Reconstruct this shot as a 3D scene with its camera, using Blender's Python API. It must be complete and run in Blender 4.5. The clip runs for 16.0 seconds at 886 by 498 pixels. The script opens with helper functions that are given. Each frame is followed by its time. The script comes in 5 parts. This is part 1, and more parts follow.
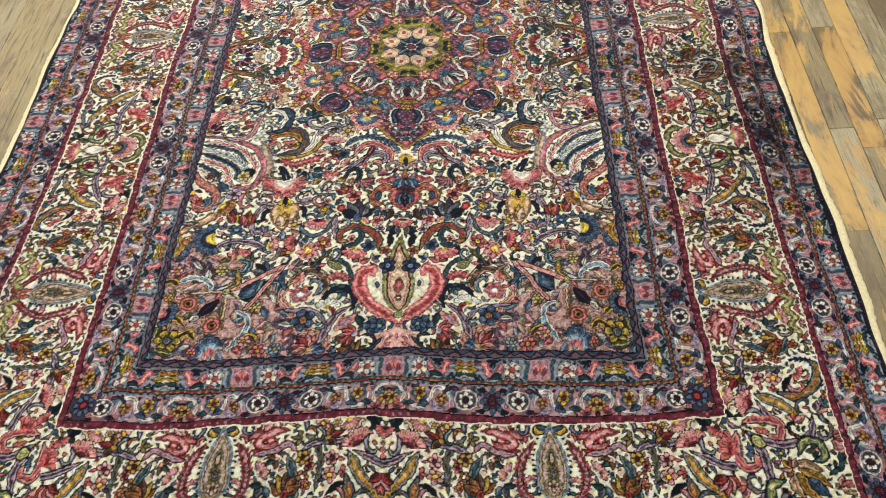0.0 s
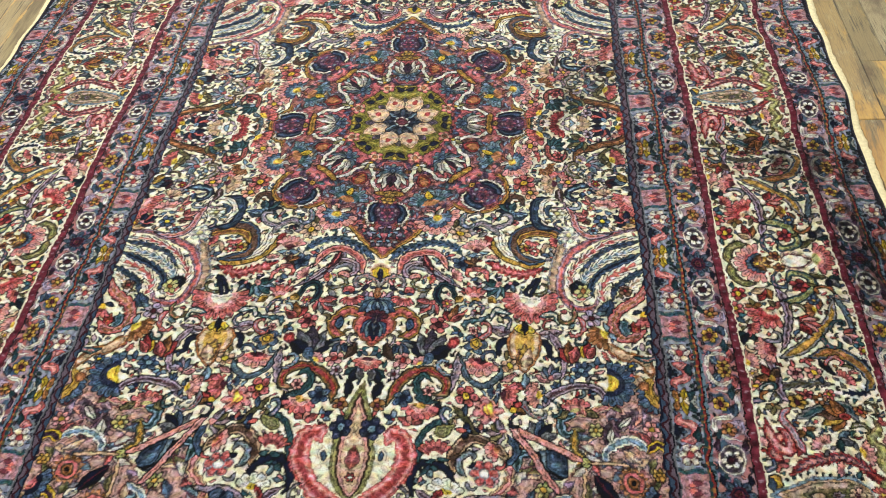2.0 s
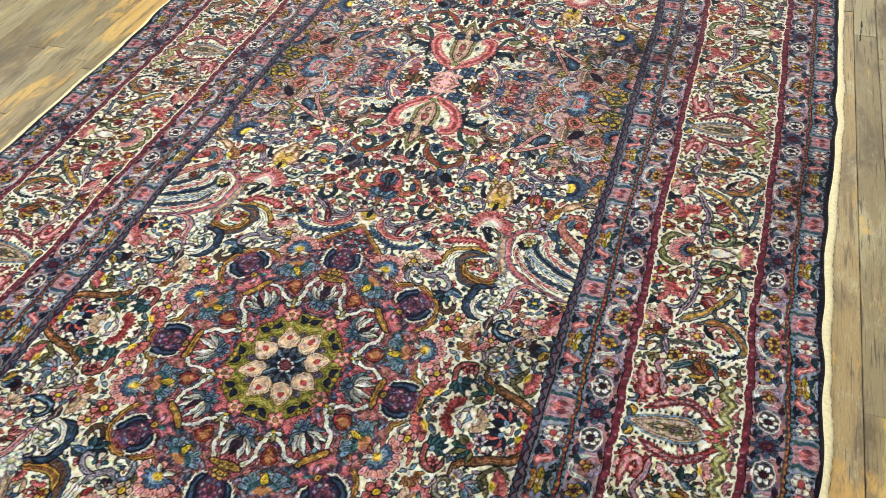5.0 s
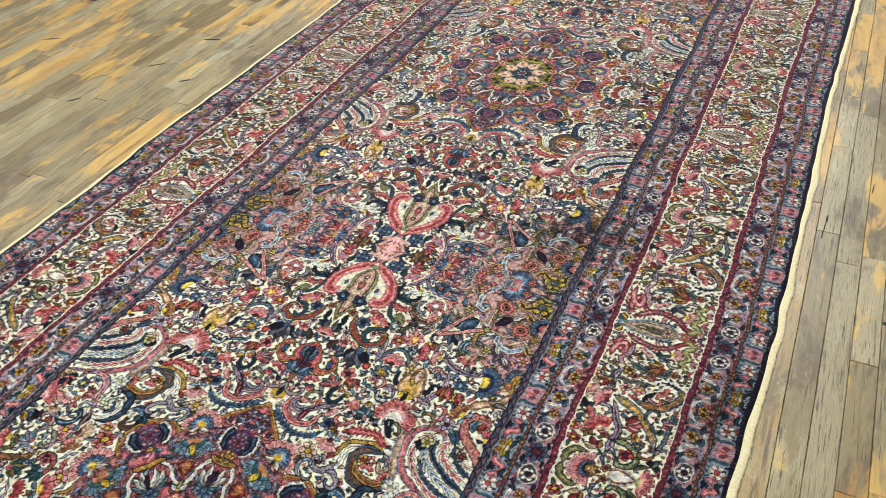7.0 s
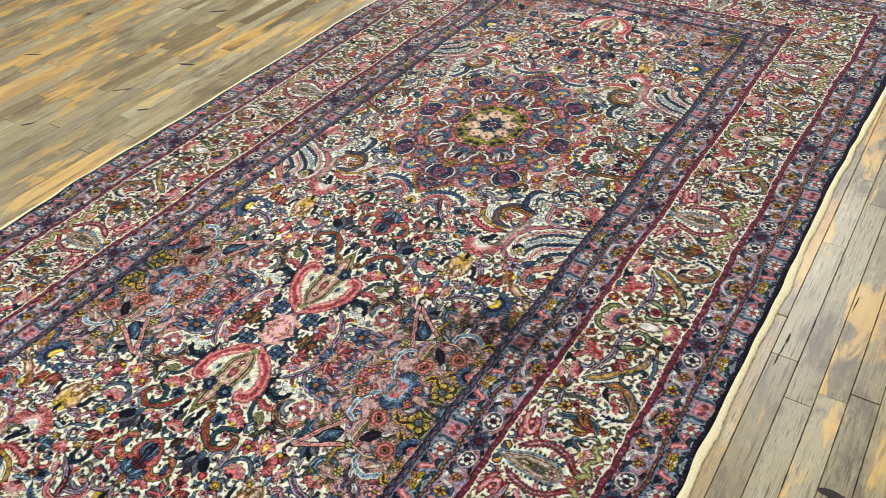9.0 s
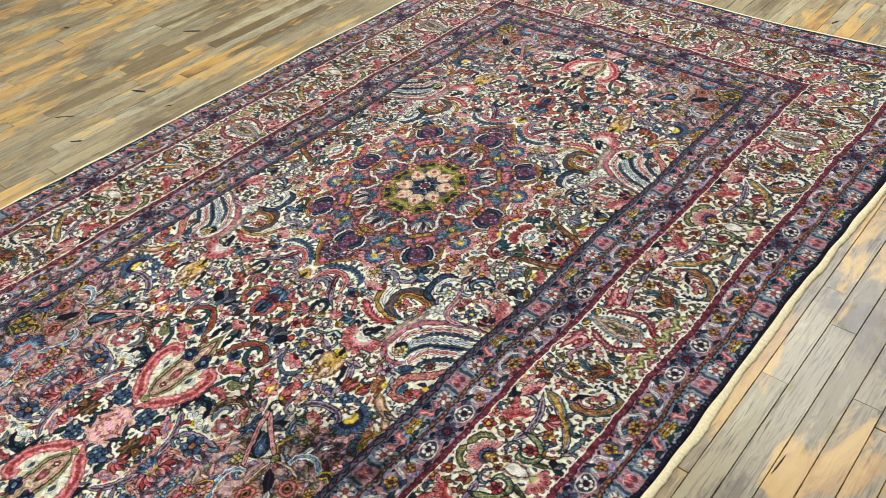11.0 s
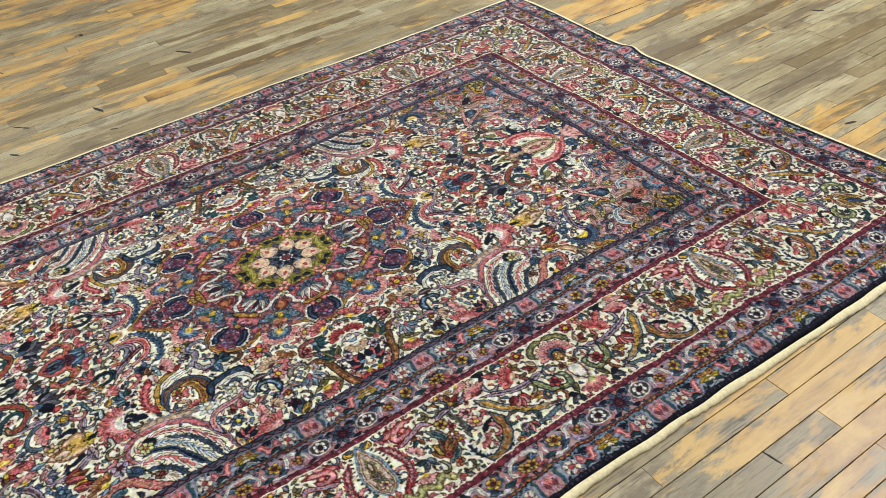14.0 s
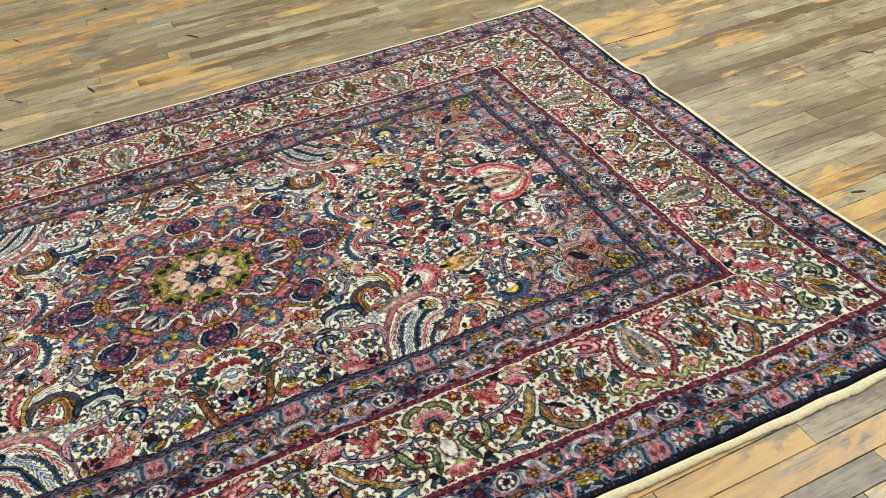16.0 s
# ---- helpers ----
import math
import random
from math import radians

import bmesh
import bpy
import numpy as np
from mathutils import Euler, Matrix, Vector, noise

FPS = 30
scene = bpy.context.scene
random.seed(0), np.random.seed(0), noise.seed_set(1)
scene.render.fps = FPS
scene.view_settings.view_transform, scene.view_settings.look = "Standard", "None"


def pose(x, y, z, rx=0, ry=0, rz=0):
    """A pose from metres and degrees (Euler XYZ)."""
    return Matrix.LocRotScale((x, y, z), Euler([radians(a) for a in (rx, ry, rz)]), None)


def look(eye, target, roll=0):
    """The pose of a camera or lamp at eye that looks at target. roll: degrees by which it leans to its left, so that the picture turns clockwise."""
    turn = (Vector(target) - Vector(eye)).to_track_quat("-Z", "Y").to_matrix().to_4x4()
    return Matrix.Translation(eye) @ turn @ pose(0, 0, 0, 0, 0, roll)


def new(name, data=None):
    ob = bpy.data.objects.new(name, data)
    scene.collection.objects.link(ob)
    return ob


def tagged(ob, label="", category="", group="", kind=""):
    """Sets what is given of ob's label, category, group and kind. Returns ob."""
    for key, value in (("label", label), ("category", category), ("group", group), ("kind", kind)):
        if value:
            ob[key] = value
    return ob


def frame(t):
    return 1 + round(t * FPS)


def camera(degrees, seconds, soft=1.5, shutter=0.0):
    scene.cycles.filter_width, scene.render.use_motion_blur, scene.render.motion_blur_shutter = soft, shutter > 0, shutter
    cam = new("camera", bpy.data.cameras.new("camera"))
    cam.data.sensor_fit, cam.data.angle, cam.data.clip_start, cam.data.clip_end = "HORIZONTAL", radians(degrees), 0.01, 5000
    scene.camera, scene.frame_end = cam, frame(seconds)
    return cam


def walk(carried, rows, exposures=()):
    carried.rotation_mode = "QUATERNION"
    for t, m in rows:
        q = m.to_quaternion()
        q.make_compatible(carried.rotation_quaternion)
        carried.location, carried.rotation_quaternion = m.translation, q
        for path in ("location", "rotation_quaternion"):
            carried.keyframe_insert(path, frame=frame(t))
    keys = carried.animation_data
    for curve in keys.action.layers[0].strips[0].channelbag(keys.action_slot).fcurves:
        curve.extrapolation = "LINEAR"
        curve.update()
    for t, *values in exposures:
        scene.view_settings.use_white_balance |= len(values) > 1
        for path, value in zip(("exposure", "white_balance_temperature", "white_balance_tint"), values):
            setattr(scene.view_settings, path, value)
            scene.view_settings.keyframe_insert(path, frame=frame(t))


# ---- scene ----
cam = camera(57.3, 16.0, soft=0.45)
PATH = [
    (0, (0.23, -3.05, 1.586), (0.123, -1.833, 0.002), -5.8),
    (0.5, (0.24, -2.954, 1.495), (0.125, -1.71, -0.067), -6.0),
    (1, (0.256, -2.811, 1.402), (0.13, -1.541, -0.138), -6.1),
    (1.5, (0.267, -2.68, 1.343), (0.121, -1.392, -0.18), -5.9),
    (2, (0.299, -2.571, 1.294), (0.119, -1.273, -0.216), -5.8),
    (2.5, (0.381, -2.437, 1.274), (0.153, -1.133, -0.225), -5.8),
    (3, (0.442, -2.331, 1.288), (0.165, -1.025, -0.201), -5.5),
    (3.5, (0.486, -2.243, 1.296), (0.158, -0.93, -0.176), -5.2),
    (4, (0.57, -2.134, 1.312), (0.181, -0.814, -0.139), -4.9),
    (4.5, (0.66, -2.027, 1.346), (0.208, -0.708, -0.089), -4.5),
    (5, (0.736, -1.916, 1.37), (0.211, -0.595, -0.037), -4.1),
    (5.2, (0.777, -1.859, 1.38), (0.223, -0.535, -0.012), -4.1),
    (7.3, (1.035, -1.508, 1.571), (0.307, -0.137, 0.311), -2.9),
    (7.5, (1.051, -1.446, 1.565), (0.304, -0.08, 0.309), -2.9),
    (8, (1.108, -1.321, 1.559), (0.313, 0.018, 0.305), -3.1),
    (8.5, (1.219, -1.147, 1.57), (0.369, 0.15, 0.308), -3.5),
    (9, (1.303, -0.985, 1.562), (0.403, 0.267, 0.289), -4.0),
    (9.5, (1.34, -0.817, 1.548), (0.398, 0.394, 0.265), -4.4),
    (10, (1.388, -0.622, 1.56), (0.406, 0.549, 0.271), -4.9),
    (10.2, (1.409, -0.552, 1.566), (0.41, 0.605, 0.276), -5.1),
    (12.3, (1.667, 0.087, 1.506), (0.471, 1.087, 0.253), -5.3),
    (12.5, (1.678, 0.15, 1.507), (0.465, 1.134, 0.258), -5.3),
    (13, (1.715, 0.315, 1.512), (0.462, 1.249, 0.264), -5.4),
    (13.5, (1.784, 0.463, 1.514), (0.487, 1.341, 0.272), -5.6),
    (14, (1.877, 0.645, 1.515), (0.531, 1.445, 0.27), -6.3),
    (14.5, (1.941, 0.793, 1.512), (0.571, 1.536, 0.258), -6.8),
    (15, (1.948, 0.921, 1.505), (0.555, 1.618, 0.25), -6.7),
    (15.5, (1.931, 1.074, 1.505), (0.516, 1.712, 0.244), -6.1),
    (16, (1.916, 1.212, 1.501), (0.475, 1.777, 0.235), -5.5),
]
walk(cam, [(t, look(eye, target, roll)) for t, eye, target, roll in PATH], exposures=((0, 0.26, 6400, 10), (4, 0.20, 6180, 8), (7.5, 0.05, 5990, 9), (12.5, -0.07, 5960, 10), (16, -0.15, 6030, 10)))

# ---- light ----
world = bpy.data.worlds.new("room_air")
scene.world = world
world.use_nodes = True
world.node_tree.nodes["Background"].inputs[0].default_value = (0.9, 0.95, 1.0, 1)
world.node_tree.nodes["Background"].inputs[1].default_value = 0.05


def unseen_ceiling_lamp(x, y, watts, sx, sy, colour):
    """A long area lamp added just under the ceiling, standing for unseen room lighting."""
    data = bpy.data.lights.new("unseen_ceiling_lamp", "AREA")
    data.shape, data.size, data.size_y = "RECTANGLE", sx, sy
    data.energy, data.color = watts, colour
    ob = new("unseen_ceiling_lamp", data)
    ob.matrix_world = pose(x, y, 3.25, 0, 0, 0)
    return ob


WARM = (0.97, 0.98, 1.0)
# added lamps: places and watts chosen for the brightness on rug and floor
for lx, ly, lw in ((-2.4, 4.4, 165), (0.7, 4.6, 185), (-4.4, 1.4, 45), (-0.3, 0.1, 130), (-3.4, -2.2, 96), (2.6, -3.2, 76), (3.4, 1.4, 42)):
    unseen_ceiling_lamp(lx, ly, lw, 0.35, 2.4, WARM)


# ---- materials ----
def shader(name):
    m = bpy.data.materials.new(name)
    m.use_nodes = True
    return m, m.node_tree, m.node_tree.nodes["Principled BSDF"]


def node(tree, kind, **values):
    n = tree.nodes.new(kind)
    for key, value in values.items():
        n.inputs[key].default_value = value
    return n


def maths(tree, op, a, b=0.0, c=None):
    n = tree.nodes.new("ShaderNodeMath")
    n.operation = op
    for i, v in enumerate((a, b) if c is None else (a, b, c)):
        if isinstance(v, (int, float)):
            n.inputs[i].default_value = v
        else:
            tree.links.new(v, n.inputs[i])
    return n.outputs[0]


def mixed(tree, fac, a, b, blend="MIX"):
    n = tree.nodes.new("ShaderNodeMix")
    n.data_type, n.blend_type = "RGBA", blend
    for sock, v in ((n.inputs[0], fac), (n.inputs[6], a), (n.inputs[7], b)):
        if isinstance(v, (int, float)):
            sock.default_value = v
        elif isinstance(v, tuple):
            sock.default_value = (*v, 1)
        else:
            tree.links.new(v, sock)
    return n.outputs[2]


def ramp(tree, fac, *stops):
    n = tree.nodes.new("ShaderNodeValToRGB")
    while len(n.color_ramp.elements) < len(stops):
        n.color_ramp.elements.new(0.5)
    for e, (p, c) in zip(n.color_ramp.elements, stops):
        e.position, e.color = p, (*c, 1)
    tree.links.new(fac, n.inputs[0])
    return n.outputs[0]


def step(tree, fac, low, high):
    n = tree.nodes.new("ShaderNodeMapRange")
    n.interpolation_type = "SMOOTHSTEP"
    n.inputs[1].default_value, n.inputs[2].default_value = low, high
    tree.links.new(fac, n.inputs[0])
    return n.outputs[0]


def noise_at(tree, vec, scale, detail=3.0, rough=0.5, distort=0.0):
    n = node(tree, "ShaderNodeTexNoise", Scale=scale, Detail=detail, Roughness=rough, Distortion=distort)
    tree.links.new(vec, n.inputs["Vector"])
    return n.outputs["Fac"]


def scaled(tree, vec, s, shift=None):
    n = tree.nodes.new("ShaderNodeVectorMath")
    n.operation = "MULTIPLY_ADD"
    tree.links.new(vec, n.inputs[0])
    n.inputs[1].default_value = s
    if shift is not None:
        tree.links.new(shift, n.inputs[2])
    return n.outputs[0]


def bump(tree, bsdf, height, strength, distance):
    n = node(tree, "ShaderNodeBump", Strength=strength, Distance=distance)
    tree.links.new(height, n.inputs["Height"])
    tree.links.new(n.outputs[0], bsdf.inputs["Normal"])


def wood_material(name, joined):
    """Worn strip flooring: grey weathered oak with remains of an orange varnish."""
    m, t, b = shader(name)
    geo = t.nodes.new("ShaderNodeNewGeometry")
    pos = geo.outputs["Position"]
    rnd = geo.outputs["Random Per Island"] if joined else t.nodes.new("ShaderNodeObjectInfo").outputs["Random"]
    shift = t.nodes.new("ShaderNodeCombineXYZ")
    t.links.new(maths(t, "MULTIPLY", rnd, 31.0), shift.inputs[0])
    t.links.new(maths(t, "MULTIPLY", rnd, 57.0), shift.inputs[1])
    sh = shift.outputs[0]
    grain = noise_at(t, scaled(t, pos, (85, 4.5, 1), sh), 1.0, 6, 0.7, 0.5)
    broad = noise_at(t, scaled(t, pos, (26, 1.6, 1), sh), 1.0, 3, 0.5, 0.8)
    rings = t.nodes.new("ShaderNodeTexWave")
    rings.bands_direction = "X"
    rings.inputs["Scale"].default_value = 15.0
    rings.inputs["Distortion"].default_value = 13.0
    rings.inputs["Detail"].default_value = 2.0
    rings.inputs["Detail Scale"].default_value = 1.3
    t.links.new(scaled(t, pos, (3.6, 0.9, 1), sh), rings.inputs["Vector"])
    tone = maths(t, "FRACT", maths(t, "MULTIPLY", rnd, 7.31))
    base = ramp(t, tone, (0.0, (0.20, 0.135, 0.06)), (0.3, (0.38, 0.30, 0.17)), (0.6, (0.29, 0.22, 0.12)),
                (0.85, (0.46, 0.39, 0.26)), (1.0, (0.33, 0.215, 0.085)))
    # bare grey wood, brown grime and pale scuffs in ragged patches that run over the joints
    worn = noise_at(t, scaled(t, pos, (5.5, 2.3, 1)), 1.0, 7, 0.72, 0.4)
    worn = maths(t, "ADD", maths(t, "MULTIPLY", worn, 0.8), maths(t, "MULTIPLY", broad, 0.2))
    base = mixed(t, maths(t, "MULTIPLY", step(t, worn, 0.50, 0.39), 0.92), base, (0.17, 0.12, 0.07))
    base = mixed(t, maths(t, "MULTIPLY", step(t, worn, 0.53, 0.66), 0.75), base, (0.55, 0.48, 0.315))
    # remains of varnish
    streaks = noise_at(t, scaled(t, pos, (10, 2.6, 1), sh), 1.0, 6, 0.7, 0.5)
    wide = noise_at(t, scaled(t, pos, (2.2, 1.1, 1)), 1.0, 4, 0.6, 0.3)
    amber = maths(t, "ADD", maths(t, "MULTIPLY", streaks, 0.65), maths(t, "MULTIPLY", wide, 0.65))
    amber = maths(t, "ADD", amber, maths(t, "MULTIPLY", maths(t, "FRACT", maths(t, "MULTIPLY", rnd, 13.7)), 0.15))
    # where more of it is left, and where it is gone
    for px, py, reach, more in ((1.46, 1.80, 0.55, 0.13), (1.45, 0.95, 0.40, 0.12), (1.20, 0.40, 0.45, 0.06), (-2.3, 0.9, 1.3, 0.05), (0.4, 3.9, 1.4, -0.07), (1.4, -0.6, 0.6, -0.06)):
        near = t.nodes.new("ShaderNodeVectorMath")
        near.operation = "DISTANCE"
        t.links.new(pos, near.inputs[0])
        near.inputs[1].default_value = (px, py, 0)
        amber = maths(t, "ADD", amber, maths(t, "MULTIPLY", step(t, near.outputs["Value"], reach, 0.0), more))
    scuff = step(t, noise_at(t, scaled(t, pos, (19, 9, 1)), 1.0, 6, 0.78), 0.54, 0.68)
    base = mixed(t, maths(t, "MULTIPLY", scuff, 0.45), base, (0.57, 0.51, 0.355))
    base = mixed(t, maths(t, "MULTIPLY", step(t, grain, 0.52, 0.70), maths(t, "MULTIPLY", step(t, worn, 0.22, 0.52), 0.95)), base, (0.12, 0.085, 0.05))
    ring = maths(t, "MULTIPLY", step(t, rings.outputs["Fac"], 0.62, 0.95), step(t, tone, 0.30, 0.55))
    base = mixed(t, maths(t, "MULTIPLY", ring, 0.30), base, (0.18, 0.14, 0.09))
    speck = step(t, noise_at(t, scaled(t, pos, (22, 9, 1), sh), 1.0, 2, 0.4), 0.72, 0.77)
    base = mixed(t, maths(t, "MULTIPLY", speck, 0.75), base, (0.06, 0.045, 0.03))
    # short dark pores along the grain
    pores = step(t, noise_at(t, scaled(t, pos, (210, 8, 1), sh), 1.0, 3, 0.6), 0.55, 0.65)
    base = mixed(t, maths(t, "MULTIPLY", pores, maths(t, "MULTIPLY", step(t, broad, 0.30, 0.55), 0.9)), base, (0.10, 0.075, 0.05))
    # each board its own tone
    lot = ramp(t, maths(t, "FRACT", maths(t, "MULTIPLY", rnd, 29.3)), (0.0, (0.56, 0.53, 0.41)), (0.35, (0.77, 0.775, 0.65)), (0.7, (0.66, 0.67, 0.585)), (1.0, (0.86, 0.855, 0.72)))
    base = mixed(t, 1.0, base, lot, "MULTIPLY")
    amber = step(t, amber, 0.775, 0.835)
    base = mixed(t, maths(t, "MULTIPLY", amber, 0.66), base, mixed(t, step(t, streaks, 0.35, 0.65), (0.30, 0.135, 0.028), (0.56, 0.335, 0.075)))
    # grime that has crept out of the joints, uneven along their length
    along = t.nodes.new("ShaderNodeSeparateXYZ")
    t.links.new(pos, along.inputs[0])
    across = maths(t, "ABSOLUTE", maths(t, "SUBTRACT", maths(t, "FRACT", maths(t, "DIVIDE", maths(t, "ADD", along.outputs[0], 6.4925), 0.0665)), 0.5))
    ragged = noise_at(t, scaled(t, pos, (60, 14, 1)), 1.0, 5, 0.7)
    seam = step(t, maths(t, "ADD", across, maths(t, "MULTIPLY", maths(t, "SUBTRACT", ragged, 0.5), 0.32)), 0.470, 0.535)
    base = mixed(t, maths(t, "MULTIPLY", seam, 0.85), base, (0.045, 0.034, 0.024))
    t.links.new(base, b.inputs["Base Color"])
    t.links.new(maths(t, "ADD", 0.40, maths(t, "MULTIPLY", scuff, 0.25)), b.inputs["Roughness"])
    b.inputs["Specular IOR Level"].default_value = 0.4
    bump(t, b, maths(t, "ADD", grain, maths(t, "MULTIPLY", rings.outputs["Fac"], 0.2)), 0.3, 0.001)
    return m


def pile_material():
    """Wool pile: the colour of each knot, tufts that lean both ways, a soft sheen."""
    m, t, b = shader("wool_pile")
    geo = t.nodes.new("ShaderNodeNewGeometry")
    pos = geo.outputs["Position"]
    knots = t.nodes.new("ShaderNodeAttribute")
    knots.attribute_name = "knot"
    tuft = noise_at(t, pos, 520.0, 2, 0.6)
    brush = noise_at(t, scaled(t, pos, (3.2, 2.1, 0)), 1.0, 4, 0.6, 0.6)
    shade = maths(t, "ADD", 0.34, maths(t, "MULTIPLY", tuft, 0.50))
    grey = t.nodes.new("ShaderNodeCombineXYZ")
    for i in range(3):
        t.links.new(shade, grey.inputs[i])
    col = mixed(t, 1.0, knots.outputs["Color"], grey.outputs[0], "MULTIPLY")
    t.links.new(col, b.inputs["Base Color"])
    b.inputs["Roughness"].default_value = 0.48
    b.inputs["Specular IOR Level"].default_value = 0.03
    b.inputs["Sheen Weight"].default_value = 1.0
    b.inputs["Sheen Roughness"].default_value = 0.26
    # the fibres' sides shine in their own dye
    t.links.new(mixed(t, 0.12, knots.outputs["Color"], (0.84, 0.80, 1.0)), b.inputs["Sheen Tint"])
    bump(t, b, maths(t, "ADD", tuft, maths(t, "MULTIPLY", brush, 2.0)), 0.45, 0.0016)
    # the pile lies over towards one end of the rug
    relief = b.inputs["Normal"].links[0].from_socket
    lean, unit = t.nodes.new("ShaderNodeVectorMath"), t.nodes.new("ShaderNodeVectorMath")
    lean.operation, unit.operation = "ADD", "NORMALIZE"
    lean.inputs[1].default_value = (0.0, 0.16, 0.0)
    t.links.new(relief, lean.inputs[0])
    t.links.new(lean.outputs[0], unit.inputs[0])
    t.links.new(unit.outputs[0], b.inputs["Normal"])
    return m


def plain_material(name, colour, rough, scale, spread, depth):
    m, t, b = shader(name)
    pos = t.nodes.new("ShaderNodeNewGeometry").outputs["Position"]
    n = noise_at(t, pos, scale, 4, 0.6)
    dark = tuple(c * (1 - spread) for c in colour)
    t.links.new(ramp(t, n, (0.3, dark), (0.7, colour)), b.inputs["Base Color"])
    b.inputs["Roughness"].default_value = rough
    bump(t, b, n, 0.4, depth)
    return m


WOOD_PIECE = wood_material("worn_oak", False)
WOOD_FIELD = wood_material("worn_oak_boards", True)
PILE = pile_material()
FRINGE = plain_material("cream_cotton", (0.66, 0.56, 0.31), 0.9, 140, 0.28, 0.002)
BACKING = plain_material("woven_backing", (0.32, 0.24, 0.18), 0.95, 300, 0.3, 0.001)
SUBFLOOR = plain_material("dusty_gap", (0.035, 0.027, 0.02), 0.95, 60, 0.4, 0.001)
SPLINTER = plain_material("dirty_splinter", (0.03, 0.023, 0.017), 1.0, 90, 0.5, 0.001)
PLASTER = plain_material("plaster", (0.36, 0.355, 0.345), 0.85, 3, 0.08, 0.002)


# ---- the room ----
def mesh_of(name, bm, material):
    me = bpy.data.meshes.new(name)
    bm.to_mesh(me)
    bm.free()
    me.materials.append(material)
    return me


def box(bm, x0, x1, y0, y1, z0, z1):
    bmesh.ops.create_cube(bm, size=1, matrix=Matrix.Translation(((x0 + x1) / 2, (y0 + y1) / 2, (z0 + z1) / 2))
                          @ Matrix.Diagonal((x1 - x0, y1 - y0, z1 - z0, 1)))


def part(name, bm, material, parent, label=""):
    ob = new(name, mesh_of(name, bm, material))
    ob.parent = parent
    return tagged(ob, label)


ROOM = (-6.4925, 4.5, -6.0, 8.5, 3.4)
X0, X1, Y0, Y1, HIGH = ROOM
for name, ext in (("wall_west", (X0 - 0.2, X0, Y0, Y1)), ("wall_east", (X1, X1 + 0.2, Y0, Y1)),
                  ("wall_south", (X0 - 0.2, X1 + 0.2, Y0 - 0.2, Y0)), ("wall_north", (X0 - 0.2, X1 + 0.2, Y1, Y1 + 0.2))):
    bm = bmesh.new()
    box(bm, *ext, -0.03, HIGH)
    tagged(new(name, mesh_of(name, bm, PLASTER)), "plain off-white plaster wall of the room", "wall", kind="structure")
bm = bmesh.new()
box(bm, X0 - 0.2, X1 + 0.2, Y0 - 0.2, Y1 + 0.2, HIGH, HIGH + 0.2)
tagged(new("ceiling", mesh_of("ceiling", bm, PLASTER)), "plain off-white plaster ceiling of the room", "ceiling", kind="structure")
bm = bmesh.new()
box(bm, X0, X1, Y0, Y1, -0.03, -0.007)
floor = tagged(new("floor", mesh_of("floor", bm, SUBFLOOR)),
               "worn strip wood floor, grey with patches of orange varnish", "floor", kind="structure")

# ---- the cloth's drawing: colours ----
def rgb(r, g, b):
    return np.array((r, g, b), dtype=np.float32)


CREAM, IVORY, PEACH = rgb(0.83, 0.75, 0.52), rgb(0.82, 0.77, 0.61), rgb(0.58, 0.39, 0.23)
ROSE, PINK, RED = rgb(0.51, 0.120, 0.105), rgb(0.645, 0.280, 0.240), rgb(0.39, 0.045, 0.040)
WINE, PLUM, BROWN = rgb(0.11, 0.016, 0.028), rgb(0.055, 0.020, 0.045), rgb(0.10, 0.05, 0.028)
NAVY, BLUE, SKY = rgb(0.009, 0.013, 0.032), rgb(0.070, 0.120, 0.190), rgb(0.20, 0.30, 0.36)
TEAL, OLIVE, LIME = rgb(0.025, 0.070, 0.075), rgb(0.14, 0.12, 0.045), rgb(0.40, 0.38, 0.13)
GOLD, AMBER, MAUVE = rgb(0.47, 0.28, 0.045), rgb(0.34, 0.135, 0.04), rgb(0.22, 0.155, 0.19)
GREY, INK = rgb(0.17, 0.17, 0.175), rgb(0.007, 0.006, 0.008)
LAV, DUSK = rgb(0.42, 0.325, 0.375), rgb(0.075, 0.055, 0.08)
YELLOW = rgb(0.62, 0.42, 0.03)
FINE = 0.0010
OUT = 0.0027


